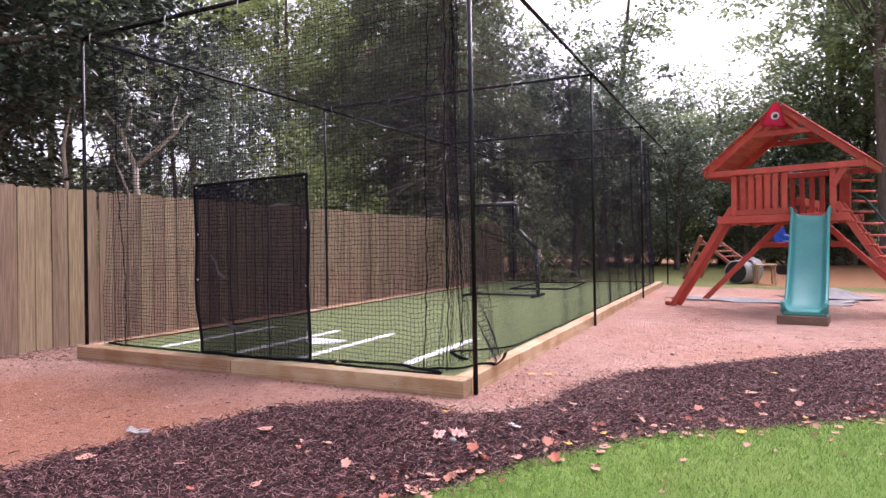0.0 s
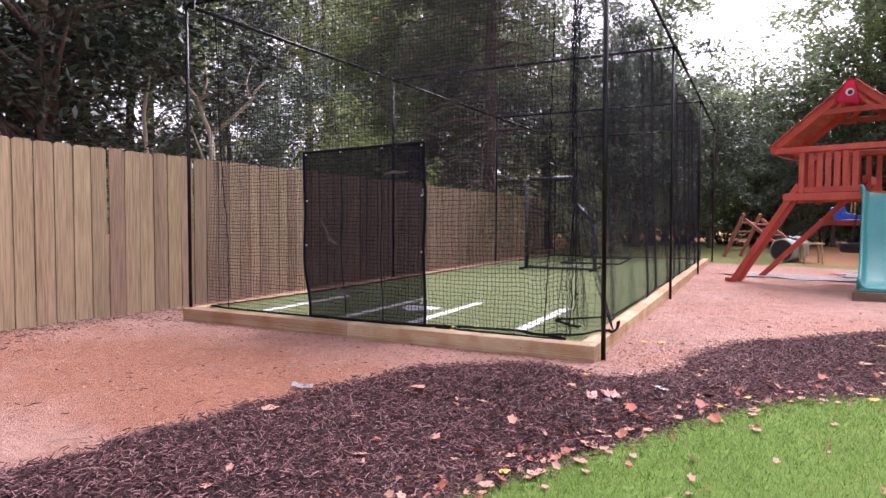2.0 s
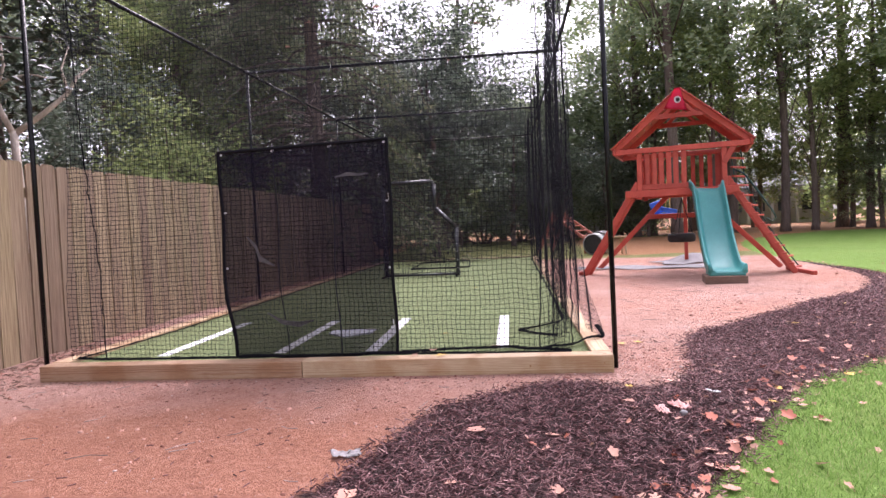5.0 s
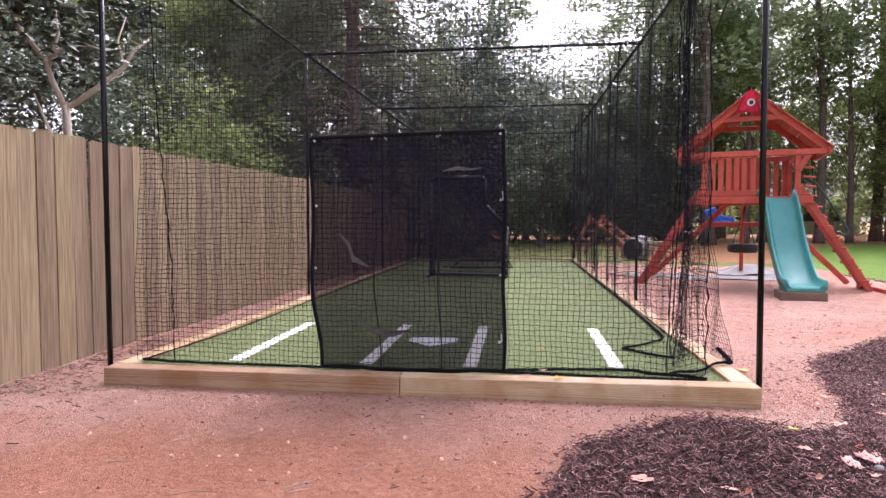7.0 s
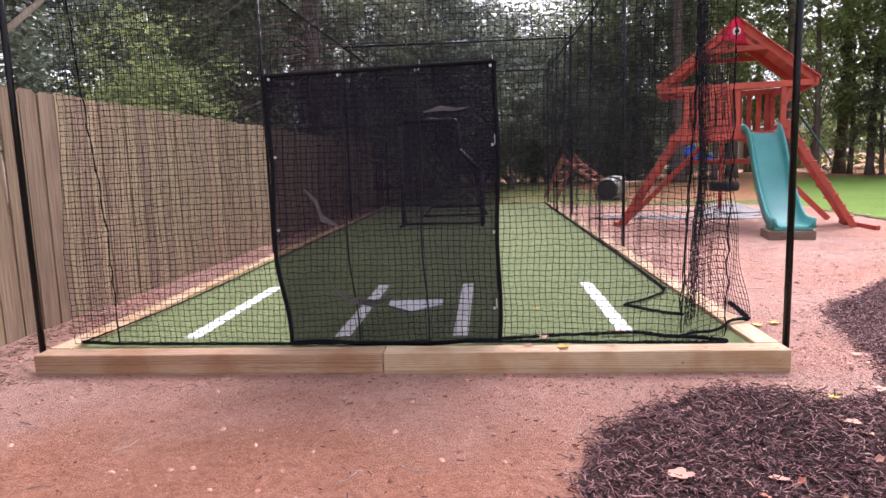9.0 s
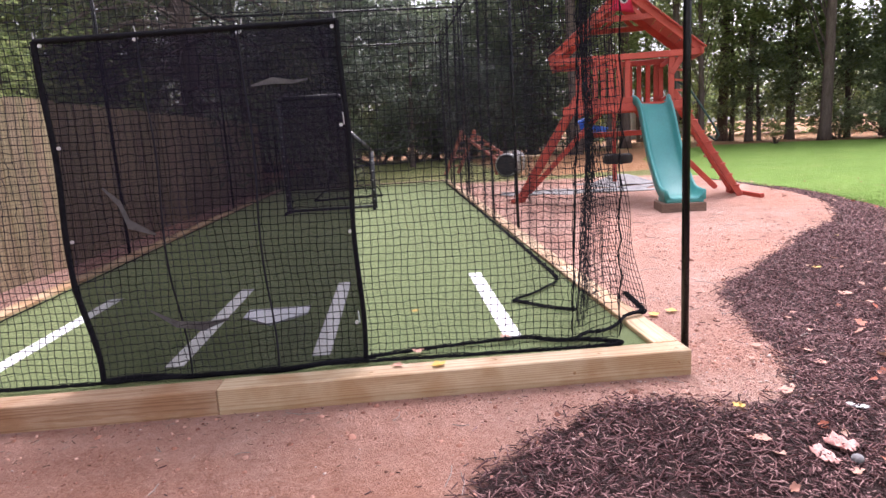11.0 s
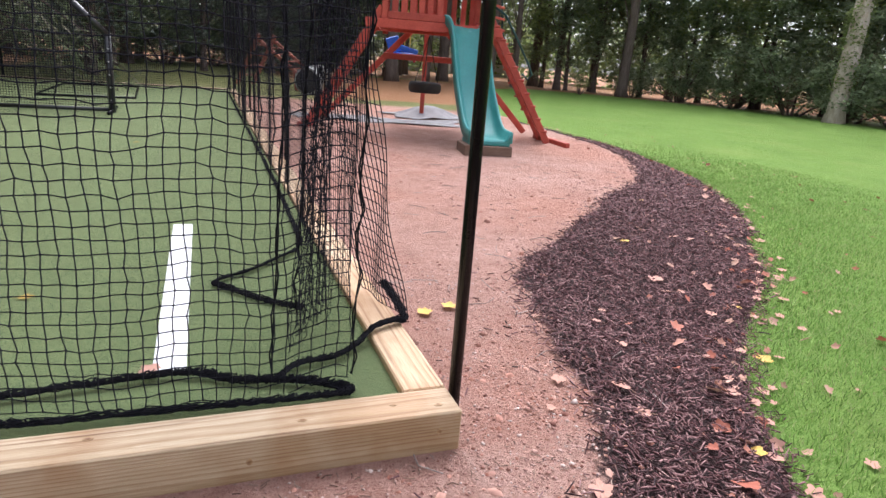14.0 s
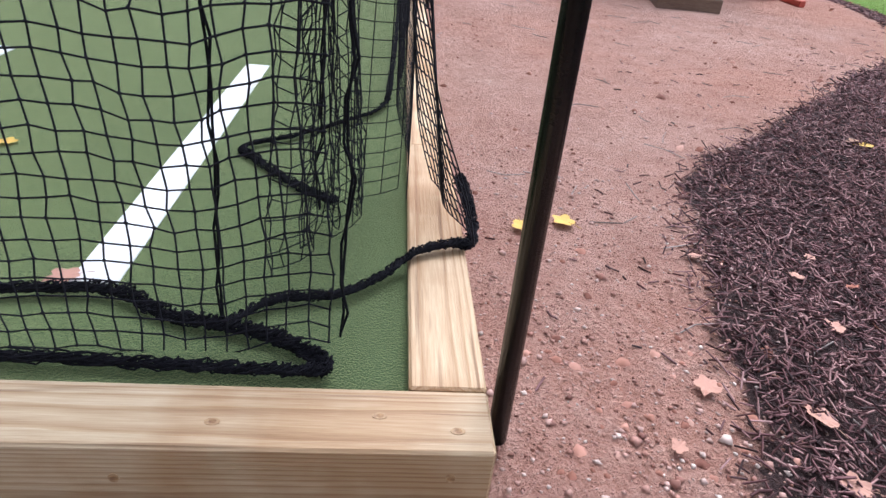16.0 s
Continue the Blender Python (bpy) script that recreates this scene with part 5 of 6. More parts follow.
# the last four are added behind the magnolia to block the sky
place_all(t5, [(-3.4, 17.6, 0.95), (-6.2, 19.0, 1.1), (-0.6, 24.5, 0.75), (2.2, 27.5, 0.62), (4.4, 29.5, 0.6), (-3.6, 23.5, 1.1), (6.8, 30.5, 0.55), (-9.0, 17.5, 1.0), (-10.0, 6.2, 0.62), (-11.5, 9.5, 0.8), (-11.2, -1.6, 0.9), (-11.6, 1.6, 0.95), (-10.8, 3.9, 0.8), (-11.0, -4.6, 0.9)], 35)
s1 = shrub("evergreen_shrub", "low spreading green shrub at the lawn's edge", 2.6, 2.2, 60, 60, 0.17, M_LEAF, 41, 0.1, 0.55)
place_all(s1, [(*polar(d, r), s) for d, r, s in ((38.5, 36, 0.9), (42.5, 34.5, 1.1), (46.5, 32.5, 1.1), (50, 31, 1.0), (53.5, 30, 1.2), (57.5, 29, 1.1), (62, 28.5, 1.2), (35, 37.5, 0.7), (-3, 33, 1.1), (0.5, 34, 1.1), (4, 34, 1.1), (7.5, 35, 1.0), (11, 35.5, 0.9), (-7.5, 31, 1.2), (-12, 30, 1.3), (66, 25, 1.2))], 42)
s2 = shrub("leafy_shrub", "bright yellow-green leafy shrub behind the fence", 3.6, 1.6, 70, 60, 0.11, M_LEAF_LIGHT, 43, 0.4, 0.45)
place_all(s2, [(-7.6, 7.6, 1.0), (-8.8, 10.2, 1.25), (-10.6, 13.0, 1.5), (*polar(30.5, 34), 0.35)], 44)
c1 = conifer(15, 4.6, 51)
place_all(c1, [(-6.15, 12.7, 1.0), (-9.6, 15.6, 1.05)], 52)


def magnolia():
    rng = np.random.default_rng(61)
    root = thing("magnolia_tree", pose(-7.55, 0.3, 0), "large dark glossy-leaved evergreen overhanging the fence", "tree")
    bm = bmesh.new()
    limb(bm, [(0, 0, -0.1), (0.05, 0.1, 1.5), (0.0, 0.1, 3.5), (0.1, 0, 6.5)], [0.2, 0.16, 0.12, 0.03], 10)
    cc = crown_centres(rng, 430, (2.45, 3.5, 3.2), (0, 0.1, 4.75), -0.98, 0.55)
    for c in cc[::9]:
        c = Vector(c)
        b = Vector((0, 0.1, max(1.0, c.z - 1.2)))
        limb(bm, [b, b.lerp(c, 0.5) + Vector((0, 0, 0.2)), c], [0.05, 0.03, 0.008], 5)
    smooth(part("trunk", bm, M_BARK, root))
    data_mesh("crown", *leaves(cc, np.array((0.42, 0.42, 0.3)), 74, 0.15, 0.062, rng), M_MAGNOLIA, root)


magnolia()


def forked_tree():
    root = thing("forked_tree", pose(-6.66, 2.42, 0), "bare pale smooth-barked tree with a forked trunk behind the fence", "tree")
    bm = bmesh.new()
    limb(bm, [(0.1, 0.05, -0.1), (0.08, 0.02, 1.2), (0.03, 0, 2.0), (0, 0, 2.5)], [0.06, 0.052, 0.047, 0.045], 9)
    limb(bm, [(0, 0, 2.46), (-0.10, -0.06, 2.75), (-0.14, -0.12, 3.0), (-0.34, -0.24, 3.3), (-0.40, -0.4, 3.7)], [0.038, 0.032, 0.03, 0.022, 0.008], 8)
    limb(bm, [(0.0, 0, 2.46), (0.26, 0.18, 2.72), (0.50, 0.34, 3.0), (0.56, 0.42, 3.2), (0.72, 0.5, 3.35)], [0.036, 0.032, 0.027, 0.022, 0.01], 8)
    limb(bm, [(-0.14, -0.12, 2.98), (0.0, 0.0, 3.14), (0.2, 0.12, 3.2), (0.35, 0.2, 3.16)], [0.026, 0.02, 0.014, 0.006], 6)
    limb(bm, [(-0.12, -0.1, 2.9), (-0.05, -0.02, 3.3), (-0.1, 0, 3.7)], [0.025, 0.018, 0.006], 6)
    limb(bm, [(0.5, 0.34, 3.0), (0.42, 0.34, 3.3), (0.5, 0.4, 3.6)], [0.02, 0.014, 0.005], 6)
    limb(bm, [(0.10, 0.03, 1.5), (-0.12, -0.1, 2.2), (-0.22, -0.2, 2.6)], [0.025, 0.018, 0.01], 6)
    smooth(part("trunk", bm, M_PALEBARK, root))
    limb2 = bmesh.new()
    limb(limb2, [(-0.55, -0.75, -0.1), (-0.52, -0.74, 1.8), (-0.56, -0.78, 2.7), (-0.5, -0.7, 3.3)], [0.04, 0.035, 0.03, 0.012], 8)
    smooth(part("second_stem", limb2, M_PALEBARK, root))


forked_tree()


def ivy_tree():
    root = thing("ivy_tree", pose(21.9, 15.9, 0), "tall pale trunk covered in green ivy at the lawn's edge", "tree")
    bm = bmesh.new()
    limb(bm, [(0, 0, -0.2), (0, 0, 0.5), (0.05, 0, 6), (0.0, 0.1, 12), (0, 0, 18)], [0.46, 0.33, 0.28, 0.24, 0.16], 12)
    smooth(part("trunk", bm, M_PALEBARK, root))
    rng = np.random.default_rng(71)
    z = rng.uniform(1.2, 14, 240)
    a = rng.uniform(0, 6.28, 240)
    data_mesh("ivy", *leaves(np.column_stack((0.3 * np.cos(a), 0.3 * np.sin(a), z)), np.array((0.16, 0.16, 0.3)), 26, 0.12, 0.09, rng), M_LEAF_LIGHT, root, "yellow-green ivy leaves")
    cc = crown_centres(rng, 70, (3.4, 3.4, 4), (0, 0, 17))
    data_mesh("crown", *leaves(cc, np.array((0.8, 0.8, 0.5)), 60, 0.24, 0.14, rng), M_LEAF, root)


ivy_tree()


def far_woods():
    rng = np.random.default_rng(81)
    c = []
    for deg in np.arange(-75, 78, 0.62):
        if 17.5 < deg < 25:
            continue
        gap = -14.5 < deg < -7.5 or -2 < deg < 8.5
        top = 6.0 if gap else 8.0
        for _ in range(5 if gap else 6):
            x, y = polar(deg + rng.uniform(-0.5, 0.5), rng.uniform(50, 62))
            c.append((x, y, rng.uniform(0.5, top)))
        for _ in range(5):
            x, y = polar(deg + rng.uniform(-0.5, 0.5), rng.uniform(50, 60))
            c.append((x, y, rng.uniform(0.2, 4.2)))
    ob = data_mesh("far_woods", *leaves(np.array(c), np.array((1.5, 1.5, 1.2)), 22, 0.5, 0.34, rng), M_LEAF_LIGHT)
    tagged(ob, "far green woods closing the view behind the lawn", "woods", kind="stuff")


far_woods()


# ---- houses beyond the trees ----
def house(x, y, turn, w, d, h, ridge, label):
    root = thing("house", pose(x, y, 0, 0, 0, turn), label, "house")
    part("wall", box(bmesh.new(), (-w / 2, 0, 0), (w / 2, d, h)), M_SIDING, root)
    bm = bmesh.new()
    v = [bm.verts.new(p) for p in ((-w / 2 - 0.5, -0.6, h), (w / 2 + 0.5, -0.6, h), (w / 2 + 0.5, d + 0.6, h), (-w / 2 - 0.5, d + 0.6, h), (-w / 2 + 1.5, d / 2, ridge), (w / 2 - 1.5, d / 2, ridge))]
    for q in ((0, 1, 5, 4), (2, 3, 4, 5), (1, 2, 5), (3, 0, 4), (3, 2, 1, 0)):
        bm.faces.new([v[i] for i in q])
    roof = part("roof", bm, M_SHINGLE, root, "grey shingled hip roof")
    bm = bmesh.new()
    box(bm, (-0.45, d / 2 - 0.45, ridge - 0.3), (0.45, d / 2 + 0.45, ridge + 0.5), 0.02)
    part("cupola", bm, M_SIDING, roof, "small white roof vent")
    for k in range(-2, 3):
        win = part("window", box(bmesh.new(), (k * w / 6 - 0.5, -0.04, 1.0), (k * w / 6 + 0.5, -0.005, 2.5), 0.01), M_SIDING, root, "white-framed window")
        part("pane", box(bmesh.new(), (k * w / 6 - 0.42, -0.06, 1.08), (k * w / 6 + 0.42, -0.042, 2.42)), M_GLASS_DARK, win)
        part("porch_post", box(bmesh.new(), (k * w / 6 + 0.75, -2.2, 0), (k * w / 6 + 0.95, -2.0, 2.7), 0.02), M_SIDING, root)
    part("porch_roof", box(bmesh.new(), (-w / 2, -2.4, 2.7), (w / 2, -0.65, 2.9), 0.02), M_SHINGLE, root)


house(5.2, 43.0, 0, 9, 7, 4.4, 7.0, "white house with grey hip roof beyond the trees")
house(*polar(21.0, 60), -18, 11, 7, 3.2, 5.2, "white house with porch and grey roof beyond the lawn")


# ---- small things on the ground ----
def scatter(rng, n, xlo, xhi, ylo, yhi, keep):
    x, y = rng.uniform(xlo, xhi, n), rng.uniform(ylo, yhi, n)
    bed, lawn = signed(BED_EDGE, x, y), signed(LAWN_EDGE, x, y)
    k = keep(x, y, bed, lawn)
    return x[k], y[k], ground_z(x[k], y[k], bed[k])


def chips(name, n, r, lmin, lmax, mat, keep, box4, seed, lift, tilt, label, category, straight=False):
    rng = np.random.default_rng(seed)
    x, y, z = scatter(rng, n, *box4, keep)
    m = len(x)
    a, L = rng.uniform(0, 6.2832, m), rng.uniform(lmin, lmax, m) / 2
    d = np.column_stack((np.cos(a) * L, np.sin(a) * L, rng.normal(0, tilt, m) * L))
    c = np.column_stack((x, y, z + lift + rng.uniform(0, lift, m)))
    bend = rng.normal(0, 0.18, (m, 3)) * L[:, None]
    ob = data_mesh(name, *strands(np.stack((c - d, c + d) if straight else (c - d, c + bend * (1, 1, 0.3), c + d), 1), r), mat)
    return tagged(ob, label, category, kind="stuff")


def in_bed(x, y, bed, lawn):
    j = np.random.default_rng(1).normal(0, 0.05, len(x))
    return (bed + j > 0.0) & (lawn + j < 0.03)


chips("bark_mulch", 215000, 0.0025, 0.012, 0.05, M_MULCH, in_bed, (-2.3, 3.6, -4.2, 4.2), 91, 0.008, 0.4, "dark brown shredded bark mulch", "mulch", True)
chips("bark_mulch", 60000, 0.0042, 0.03, 0.08, M_MULCH, in_bed, (2.6, 6, 2.6, 8), 97, 0.008, 0.3, "dark brown shredded bark mulch", "mulch", True)
chips("bark_mulch", 22000, 0.0038, 0.03, 0.08, M_MULCH, in_bed, (-2.6, 6, -4.6, 9), 92, 0.007, 0.3, "coarse dark shredded bark mulch", "mulch")
chips("dry_twigs", 420, 0.0024, 0.05, 0.2, M_DEADWOOD, lambda x, y, b, w: (b < 0.3) & (y < 6) & ~((x > -4.6) & (x < 0.05) & (y > -0.02)), (-5.0, 4.5, -4, 6), 93, 0.003, 0.05, "thin dry twigs lying on clay", "twigs")
chips("bark_crumbs", 1500, 0.003, 0.01, 0.05, M_MULCH, lambda x, y, b, w: (b < 0) & (b > -0.9 + 0.5 * np.sin(x * 3)) & ~((x > -4.6) & (x < 0.05) & (y > -0.02)), (-3, 4.5, -4, 5.5), 94, 0.003, 0.15, "crumbs of bark scattered on clay", "mulch")

chips("leaf_litter", 9000, 0.0032, 0.015, 0.07, M_FALLEN_DRY, lambda x, y, b, w: (np.random.default_rng(6).uniform(size=len(x)) < np.exp(-np.maximum(x + 5.0, 0) / 0.22)) & ~((x > -4.6) & (y > -0.02)), (-5.05, -3.9, -4.5, 1.5), 98, 0.005, 0.25, "dry brown leaf litter along the fence foot", "leaf litter")
chips("bark_crumbs", 3600, 0.0019, 0.008, 0.034, M_FALLEN_DRY, lambda x, y, b, w: (b < 0.2) & (np.random.default_rng(8).uniform(size=len(x)) < np.exp(-np.maximum(-y, 0) / 0.16)) & (y < -0.01), (-4.7, 0.9, -0.9, 0.0), 99, 0.003, 0.15, "crumbs of bark at the timber's foot", "mulch")


def pebbles():
    rng = np.random.default_rng(95)
    x, y, z = scatter(rng, 70000, -5.0, 4.0, -4.0, 5.0, lambda x, y, b, w: (b < 0.25) & ~((x > -4.6) & (x < 0.02) & (y > -0.02)) & (np.random.default_rng(2).uniform(size=len(x)) < np.where(np.hypot(x - 0.3, y - 0.2) < 1.5, 0.95, 0.14)))
    x2, y2, z2 = scatter(rng, 34000, -0.6, 2.2, -1.2, 2.0, lambda x, y, b, w: (b < 0.12) & ~((x < 0.02) & (y > -0.02)) & (np.random.default_rng(12).uniform(size=len(x)) < np.exp(-np.hypot(x - 0.35, y - 0.1) / 0.75)))
    x, y, z = np.concatenate((x, x2)), np.concatenate((y, y2)), np.concatenate((z, z2))
    m = len(x)
    r = rng.gamma(1.3, 0.0017, m) + 0.0014
    o = np.array(((1, 0, 0), (0, 1, 0), (-1, 0, 0), (0, -1, 0), (0, 0, 0.7), (0, 0, -0.5)))
    a = rng.uniform(0, 6.28, m)
    v = o[None] * r[:, None, None] * rng.uniform(0.45, 1.5, (m, 6, 1))
    c, s = np.cos(a)[:, None], np.sin(a)[:, None]
    v = np.stack((v[..., 0] * c - v[..., 1] * s, v[..., 0] * s + v[..., 1] * c, v[..., 2]), -1) + np.column_stack((x, y, z + r * 0.3))[:, None]
    f = np.array(((0, 1, 4), (1, 2, 4), (2, 3, 4), (3, 0, 4), (1, 0, 5), (2, 1, 5), (3, 2, 5), (0, 3, 5)))
    f = (f[None] + 6 * np.arange(m)[:, None, None]).reshape(-1, 3)
    tagged(data_mesh("pebbles", v.reshape(-1, 3), f, M_PEBBLE), "small pale and reddish pebbles in the clay", "pebbles", kind="stuff")


pebbles()


def clods():
    """Loose lumps of clay, flattened and uneven, thick near the timber and the fence."""
    rng = np.random.default_rng(105)
    x, y, z = scatter(rng, 15000, -5.0, 3.4, -3.6, 4.6, lambda x, y, b, w: (b < 0.15) & ~((x > -4.6) & (x < 0.02) & (y > -0.02)) & (np.random.default_rng(14).uniform(size=len(x)) < 0.16 + 0.8 * np.exp(-np.abs(y + 0.15) / 0.3) * (x < 0.6) + 0.6 * np.exp(-(x + 5.0) / 0.4) + 0.7 * np.exp(-np.hypot(x - 0.4, y - 0.1) / 0.5)))
    m = len(x)
    r = rng.gamma(2.0, 0.0026, m) + 0.003
    ring = np.array([(math.cos(a), math.sin(a), 0.0) for a in np.arange(6) * math.pi / 3] + [(0.5, 0.1, 0.5), (-0.3, 0.45, 0.55), (-0.25, -0.5, 0.45)])
    f = np.array([(k, (k + 1) % 6, 6 + ((k + 1) // 2) % 3) for k in range(6)] + [(1, 7, 6), (3, 8, 7), (5, 6, 8), (6, 7, 8)])
    v = ring[None] * rng.uniform(0.6, 1.35, (m, 9, 1)) * r[:, None, None] * (1, 1, 1.1)
    a = rng.uniform(0, 6.28, m)
    c, s = np.cos(a)[:, None], np.sin(a)[:, None]
    v = np.stack((v[..., 0] * c - v[..., 1] * s, v[..., 0] * s + v[..., 1] * c, v[..., 2]), -1) + np.column_stack((x, y, z - 0.0005))[:, None]
    tagged(data_mesh("clay_clods", v.reshape(-1, 3), (f[None] + 9 * np.arange(m)[:, None, None]).reshape(-1, 3), M_CLOD), "small crumbly lumps of red clay on the ground", "clay clods", kind="stuff")


clods()


def grass():
    rng = np.random.default_rng(96)
    x, y, z = scatter(rng, 520000, -1.6, 8.5, -5.2, 9.0, lambda x, y, b, w: (w > np.random.default_rng(3).normal(0, 0.03, len(x))) & (np.random.default_rng(4).uniform(size=len(x)) < np.clip(1.1 - w / 3.4, 0, 1) * np.clip((9.0 - y) / 3, 0, 1) * np.clip((y + 5.2) / 0.8, 0, 1)))
    m = len(x)
    p = np.column_stack((x, y, z - 0.004))
    a, h = rng.uniform(0, 6.28, m), rng.uniform(0.018, 0.05, m)
    w = np.column_stack((np.cos(a), np.sin(a), np.zeros(m))) * 0.0028
    t = np.column_stack((rng.normal(0, 0.5, m) * h, rng.normal(0, 0.5, m) * h, h))
    v = np.stack((p - w, p + w, p + t), 1)
    tagged(data_mesh("grass", v.reshape(-1, 3), np.arange(3 * m).reshape(m, 3), M_GRASS), "short green lawn grass", "grass", kind="stuff")


grass()


def leaf_mesh(seed, mat):
    """A lobed, slightly curled fallen leaf about 1 across."""
    rng = random.Random(seed)
    bm = bmesh.new()
    n = 20
    rim = []
    for i in range(n):
        a = 6.2832 * i / n
        r = 0.34 + 0.16 * abs(math.cos(2.5 * a)) ** 1.5 * (1.2 if math.cos(a) > -0.4 else 0.6) + rng.uniform(-0.04, 0.04)
        x, y = r * math.cos(a), r * math.sin(a) * 0.85
        rim.append(bm.verts.new((x, y, 0.05 + 0.32 * y * y * rng.uniform(0.6, 1.4) + 0.22 * x * x * rng.uniform(-0.4, 1.2))))
    mid = [bm.verts.new((0.45 * v.co.x, 0.45 * v.co.y, 0.05 + 0.3 * v.co.y ** 2 * 0.3)) for v in rim[::2]]
    c = bm.verts.new((0, 0, 0.045))
    for k in range(10):
        bm.faces.new((c, mid[k], mid[(k + 1) % 10]))
        bm.faces.new((mid[k], rim[2 * k], rim[2 * k + 1]))
        bm.faces.new((mid[k], rim[2 * k + 1], mid[(k + 1) % 10]))
        bm.faces.new((rim[2 * k + 1], rim[(2 * k + 2) % n], mid[(k + 1) % 10]))
    limb(bm, [(-0.2, 0, 0.05), (-0.5, 0.03, 0.06), (-0.75, 0.05, 0.03)], [0.012, 0.01, 0.008], 4)
    me = bpy.data.meshes.new("fallen_leaf")
    bm.normal_update()
    bm.to_mesh(me)
    bm.free()
    me.materials.append(mat)
    return me


LEAF_MESHES = [leaf_mesh(k, M_FALLEN) for k in range(6)]
YELLOW_MESHES = [leaf_mesh(10 + k, M_YELLOWLEAF) for k in range(2)]


def drop_leaf(x, y, z, size, turn, yellow=False, k=0, tip=0.0):
    ob = new("fallen_leaf", (YELLOW_MESHES if yellow else LEAF_MESHES)[k % (2 if yellow else 6)])
    ob.matrix_basis = pose(x, y, z, tip, 0, turn) @ Matrix.Diagonal((size, size, size, 1))
    return tagged(ob, "yellow fallen leaf" + (" lying on the ground among clay and bark" if z < 0.1 else " lying on the batting cage") if yellow else "curled reddish-brown fallen leaf on the ground", "leaf", "fallen leaves")


def leaf_drift():
    """Small curled leaves drifted along the lawn's edge and over the bark."""
    rng = np.random.default_rng(77)
    base = [np.array([v.co for v in me.vertices]) for me in LEAF_MESHES]
    chunks = []
    for _ in range(620):
        i = int(rng.integers(8, len(LAWN_EDGE) - 118))
        t = LAWN_EDGE[i + 1] - LAWN_EDGE[i]
        t = t / np.hypot(*t)
        off = rng.choice((rng.normal(-0.10, 0.12), rng.uniform(-1.0, 0.0), rng.uniform(0.0, 2.6)), p=(0.5, 0.22, 0.28))
        x, y = LAWN_EDGE[i] + off * np.array((t[1], -t[0])) + t * rng.uniform(-0.2, 0.2)
        if -0.2 < x < 1.1 and -0.5 < y < 1.6 and off < -0.3:
            continue
        k = int(rng.integers(6))
        m = np.array(pose(0, 0, 0, rng.uniform(-35, 35), rng.uniform(-35, 35), rng.uniform(0, 360)).to_3x3())
        size = rng.gamma(4, 0.0085) + 0.014
        v = (base[k] * (1, 1, rng.uniform(0.8, 2.4))) @ m.T * size
        v[:, 2] -= v[:, 2].min() - 0.006
        faces = np.array([q for p in LEAF_MESHES[k].polygons for q in [(p.vertices[0], p.vertices[a], p.vertices[a + 1]) for a in range(1, len(p.vertices) - 1)]])
        chunks.append((v + (x, y, float(ground_z(x, y))), faces))
    tagged(data_mesh("leaf_litter", *join_data(chunks), M_FALLEN), "curled pinkish brown leaf litter along the lawn's edge", "leaf litter", kind="stuff")


leaf_drift()
rng = random.Random(17)
count = 0
while count < 285:
    s = rng.choice((0, 0, 0, 1, 1, 2))
    i = rng.randrange(20, len(LAWN_EDGE) - 60)
    off = rng.gauss(0.02, 0.09) if s == 0 else (rng.uniform(-1.0, -0.05) if s == 1 else rng.uniform(0.05, 1.8))
    tx, ty = LAWN_EDGE[i + 1] - LAWN_EDGE[i]
    k = math.hypot(tx, ty)
    x, y = LAWN_EDGE[i][0] + off * ty / k, LAWN_EDGE[i][1] - off * tx / k
    drop_leaf(x, y, float(ground_z(x, y)) + 0.012, rng.uniform(0.04, 0.095) * (0.8 if s == 2 else 1), rng.uniform(0, 360), rng.random() < 0.03, rng.randrange(6), rng.uniform(-12, 12))
    count += 1
for k, (x, y, yel) in enumerate(((2.14, 2.1, True), (3.2, 3.3, True), (0.36, 1.02, True), (1.96, 1.5, False), (0.22, 0.98, True), (-0.95, -1.1, False), (-1.45, -2.0, False))):
    drop_leaf(x, y, float(ground_z(x, y)) + 0.012, 0.085 if yel else 0.12, 70 * k, yel, k)
drop_leaf(-1.27, 0.07, 0.146, 0.085, 30, True, 1)
drop_leaf(-1.47, 0.11, 0.146, 0.06, 130, False, 1)
drop_leaf(-0.86, 0.45, 0.13, 0.075, 210, False, 2)
drop_leaf(-1.36, 0.32, 0.135, 0.075, 80, False, 3)
drop_leaf(-1.345, 1.16, 0.118, 0.06, 15, True, 0)
for k, (lx, ly) in enumerate(((-2.85, 2.25), (-2.81, 1.25), (-2.0, 1.9), (-1.5, 4.4), (-3.4, 3.1), (-1.0, 2.8))):
    drop_leaf(lx, ly, 3.44 + 0.018 * ly - 0.07 * math.sin(math.pi * (lx + 4.4) / 4.2) * (0.55 + 0.45 * math.sin(ly * 1.36) ** 2), 0.09, 80 * k, k == 1, k)
drop_leaf(-1.3, 5.2, 0.118, 0.07, 15, True, 1)


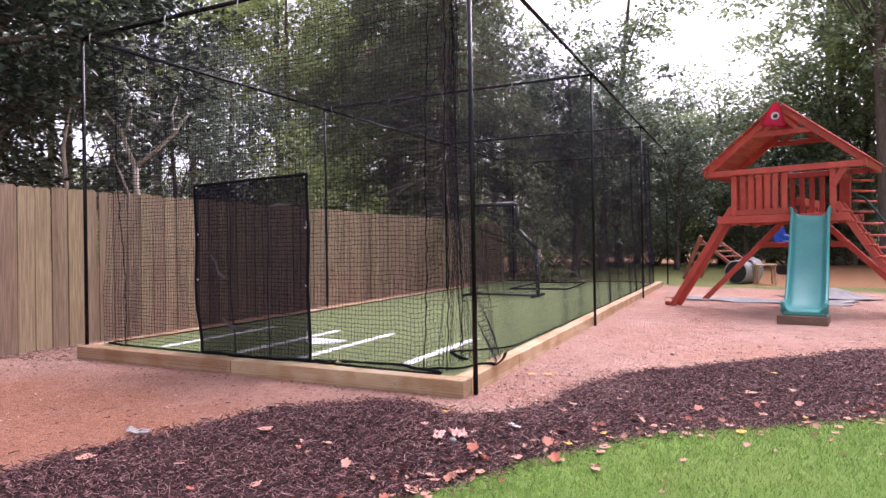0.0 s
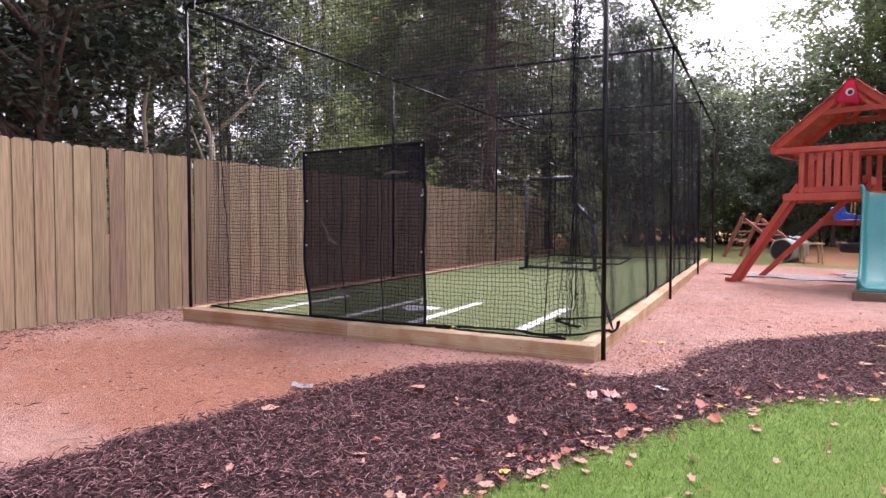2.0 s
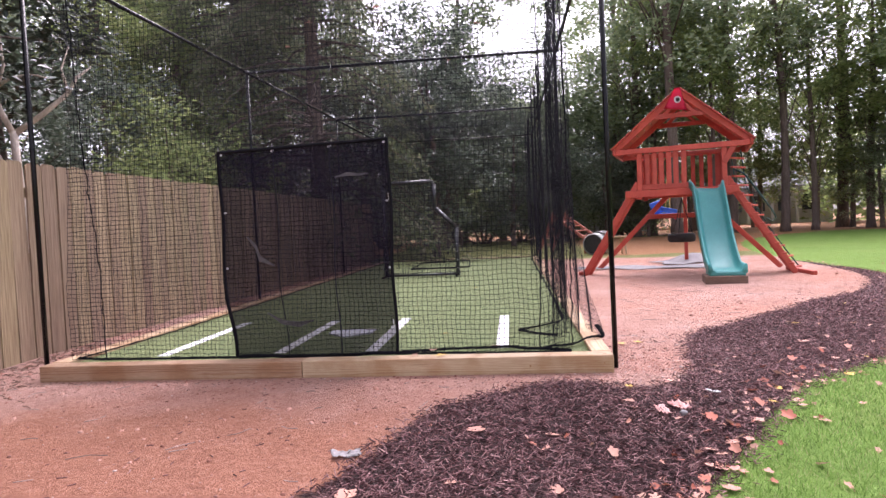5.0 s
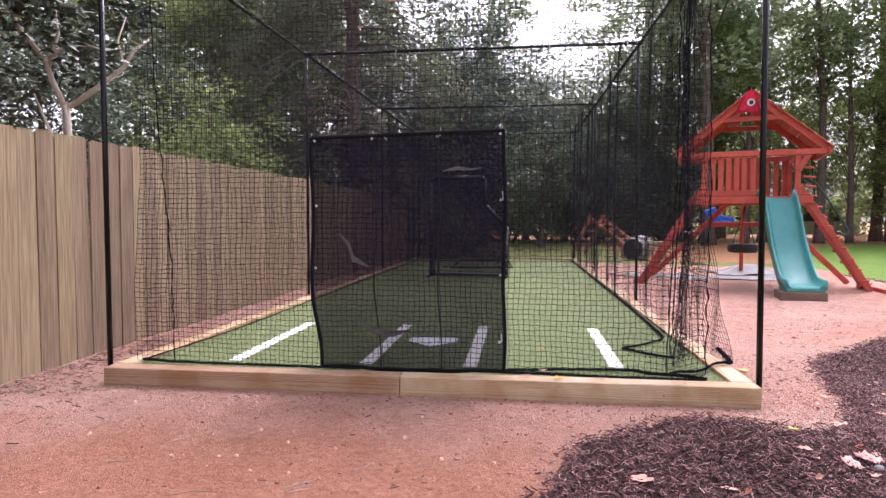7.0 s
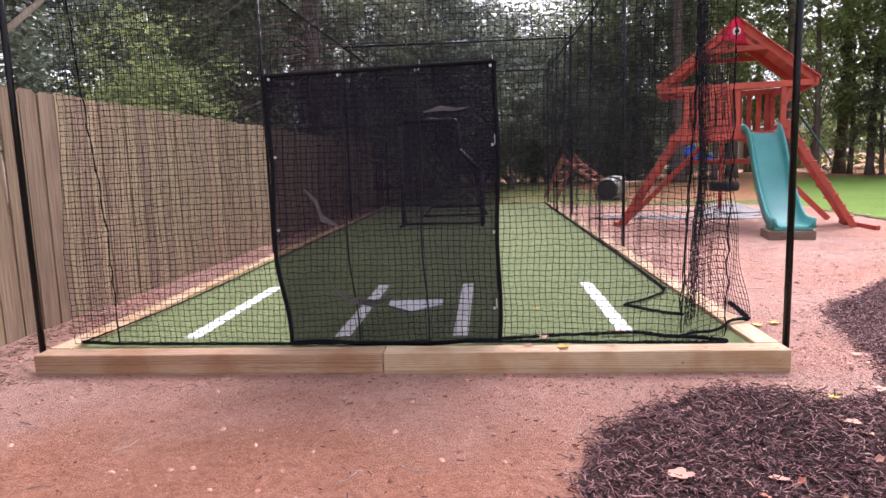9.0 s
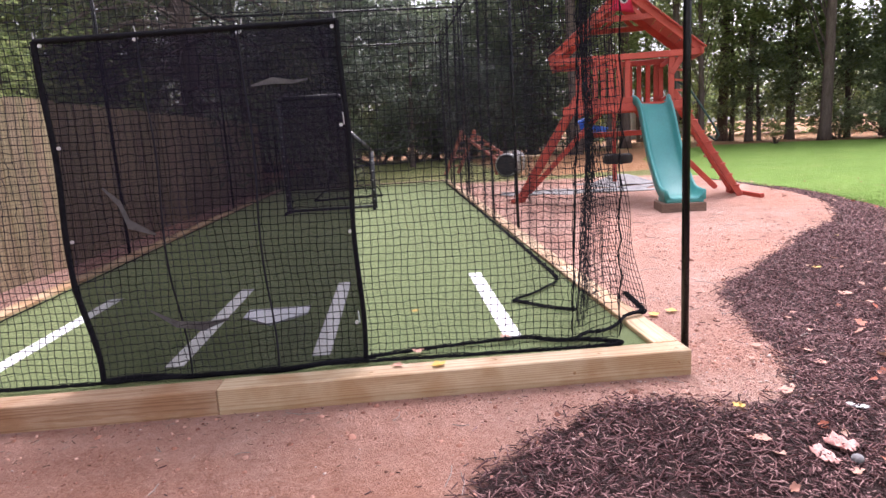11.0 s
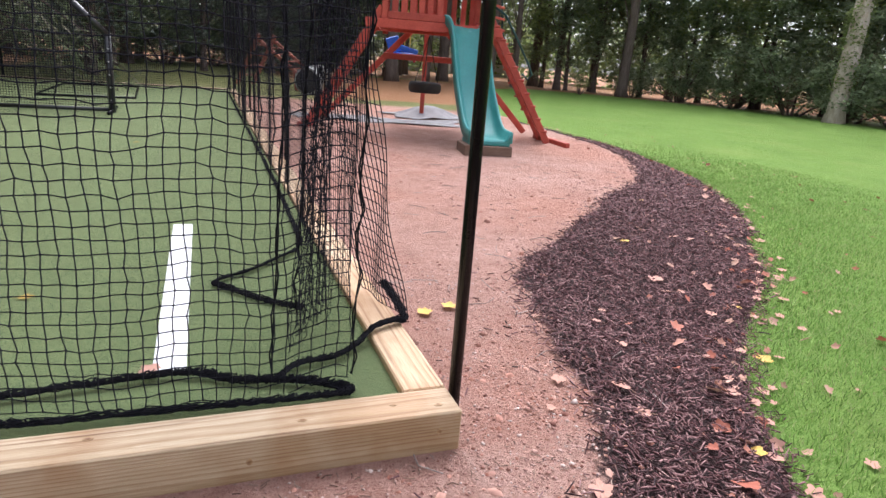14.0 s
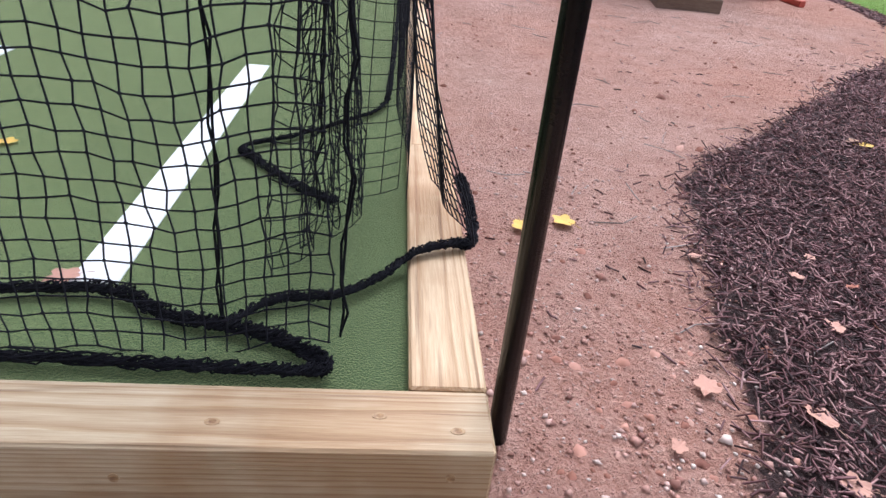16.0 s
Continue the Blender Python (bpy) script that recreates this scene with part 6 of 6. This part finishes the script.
def crumpled(name, x, y, sx, sy, mat, label, seed, turn):
    rng = np.random.default_rng(seed)
    n = 9
    u = np.linspace(-1, 1, n)
    Y, X = np.meshgrid(u, u, indexing="ij")
    Z = 0.008 + 0.5 * rng.uniform(0, 1, X.shape) ** 2 * min(sx, sy) + 0.3 * sy * np.maximum(Y, 0) + 0.2 * sx * np.maximum(-X, 0)
    c, s = math.cos(radians(turn)), math.sin(radians(turn))
    px, py = X * sx * (1 + rng.normal(0, 0.08, X.shape)), Y * sy * (1 + rng.normal(0, 0.12, X.shape))
    i = np.arange(n * n).reshape(n, n)
    f = np.stack((i[:-1, :-1], i[:-1, 1:], i[1:, 1:], i[1:, :-1]), -1).reshape(-1, 4)
    wx, wy = x + c * px - s * py, y + s * px + c * py
    ob = data_mesh(name, np.stack((wx, wy, float(ground_z(x, y)) + Z), -1).reshape(-1, 3), f, mat)
    ob.modifiers.new("thickness", "SOLIDIFY").thickness = 0.002
    return tagged(ob, label, "litter")


M_NEWSPRINT = material("grey_newsprint", (0.16, 0.15, 0.15), (0.36, 0.34, 0.33), 24, 0.9, 0.2, 90)
M_PINKPAPER = material("faded_pink_paper", (0.48, 0.16, 0.13), (0.52, 0.36, 0.33), 14, 0.8, 0.2, 80)
crumpled("paper_scrap", 0.155, -0.76, 0.034, 0.05, M_PINKPAPER, "crumpled pale pink paper scrap on bark mulch", 1, 10)
crumpled("paper_wrapper", 0.27, -0.70, 0.05, 0.05, M_PINKPAPER, "crumpled faded pink wrapper on bark mulch", 2, 40)
crumpled("torn_paper", -1.56, -1.57, 0.075, 0.03, M_NEWSPRINT, "torn pale paper strip lying on red clay", 3, 20)
crumpled("paper_scrap", 0.55, -0.43, 0.02, 0.04, M_CLOTH, "small crumpled white paper scrap on bark mulch", 4, 70)
bm = bmesh.new()
bmesh.ops.create_icosphere(bm, subdivisions=2, radius=0.022, matrix=Matrix.Diagonal((1.1, 1, 0.85, 1)))
tagged(smooth(part("round_stone", bm, M_FABRIC)), "small smooth grey stone on bark mulch", "stone").matrix_basis = pose(0.27, -0.79, float(ground_z(0.27, -0.79)) + 0.018)

# plain unseen wall, added behind the camera to block sky light from there
tagged(part("wall_south", box(bmesh.new(), (-14, -13.3, -0.3), (16, -13.0, 6.5)), M_SIDING), "plain pale unseen wall added to block sky light from behind", "wall", kind="structure")


def sapling(x, y, z0, h, n, seed):
    rng = np.random.default_rng(seed)
    root = thing("sapling", pose(x, y, 0), "thin sapling with bright green leaves above the fence", "sapling")
    part("stem", limb(bmesh.new(), [(0, 0, 0), (0.03, 0.02, z0), (0.06, 0.05, z0 + h)], [0.02, 0.014, 0.004], 6), M_BARK, root)
    c = np.column_stack((rng.normal(0.04, 0.07, n), rng.normal(0.04, 0.11, n), rng.uniform(z0, z0 + h, n)))
    data_mesh("foliage", *leaves(c, np.array((0.06, 0.06, 0.05)), 7, 0.11, 0.06, rng), M_LEAF_LIGHT, root)


sapling(-5.35, 7.45, 1.75, 0.85, 16, 5)
sapling(-5.4, 6.9, 1.6, 0.35, 6, 6)
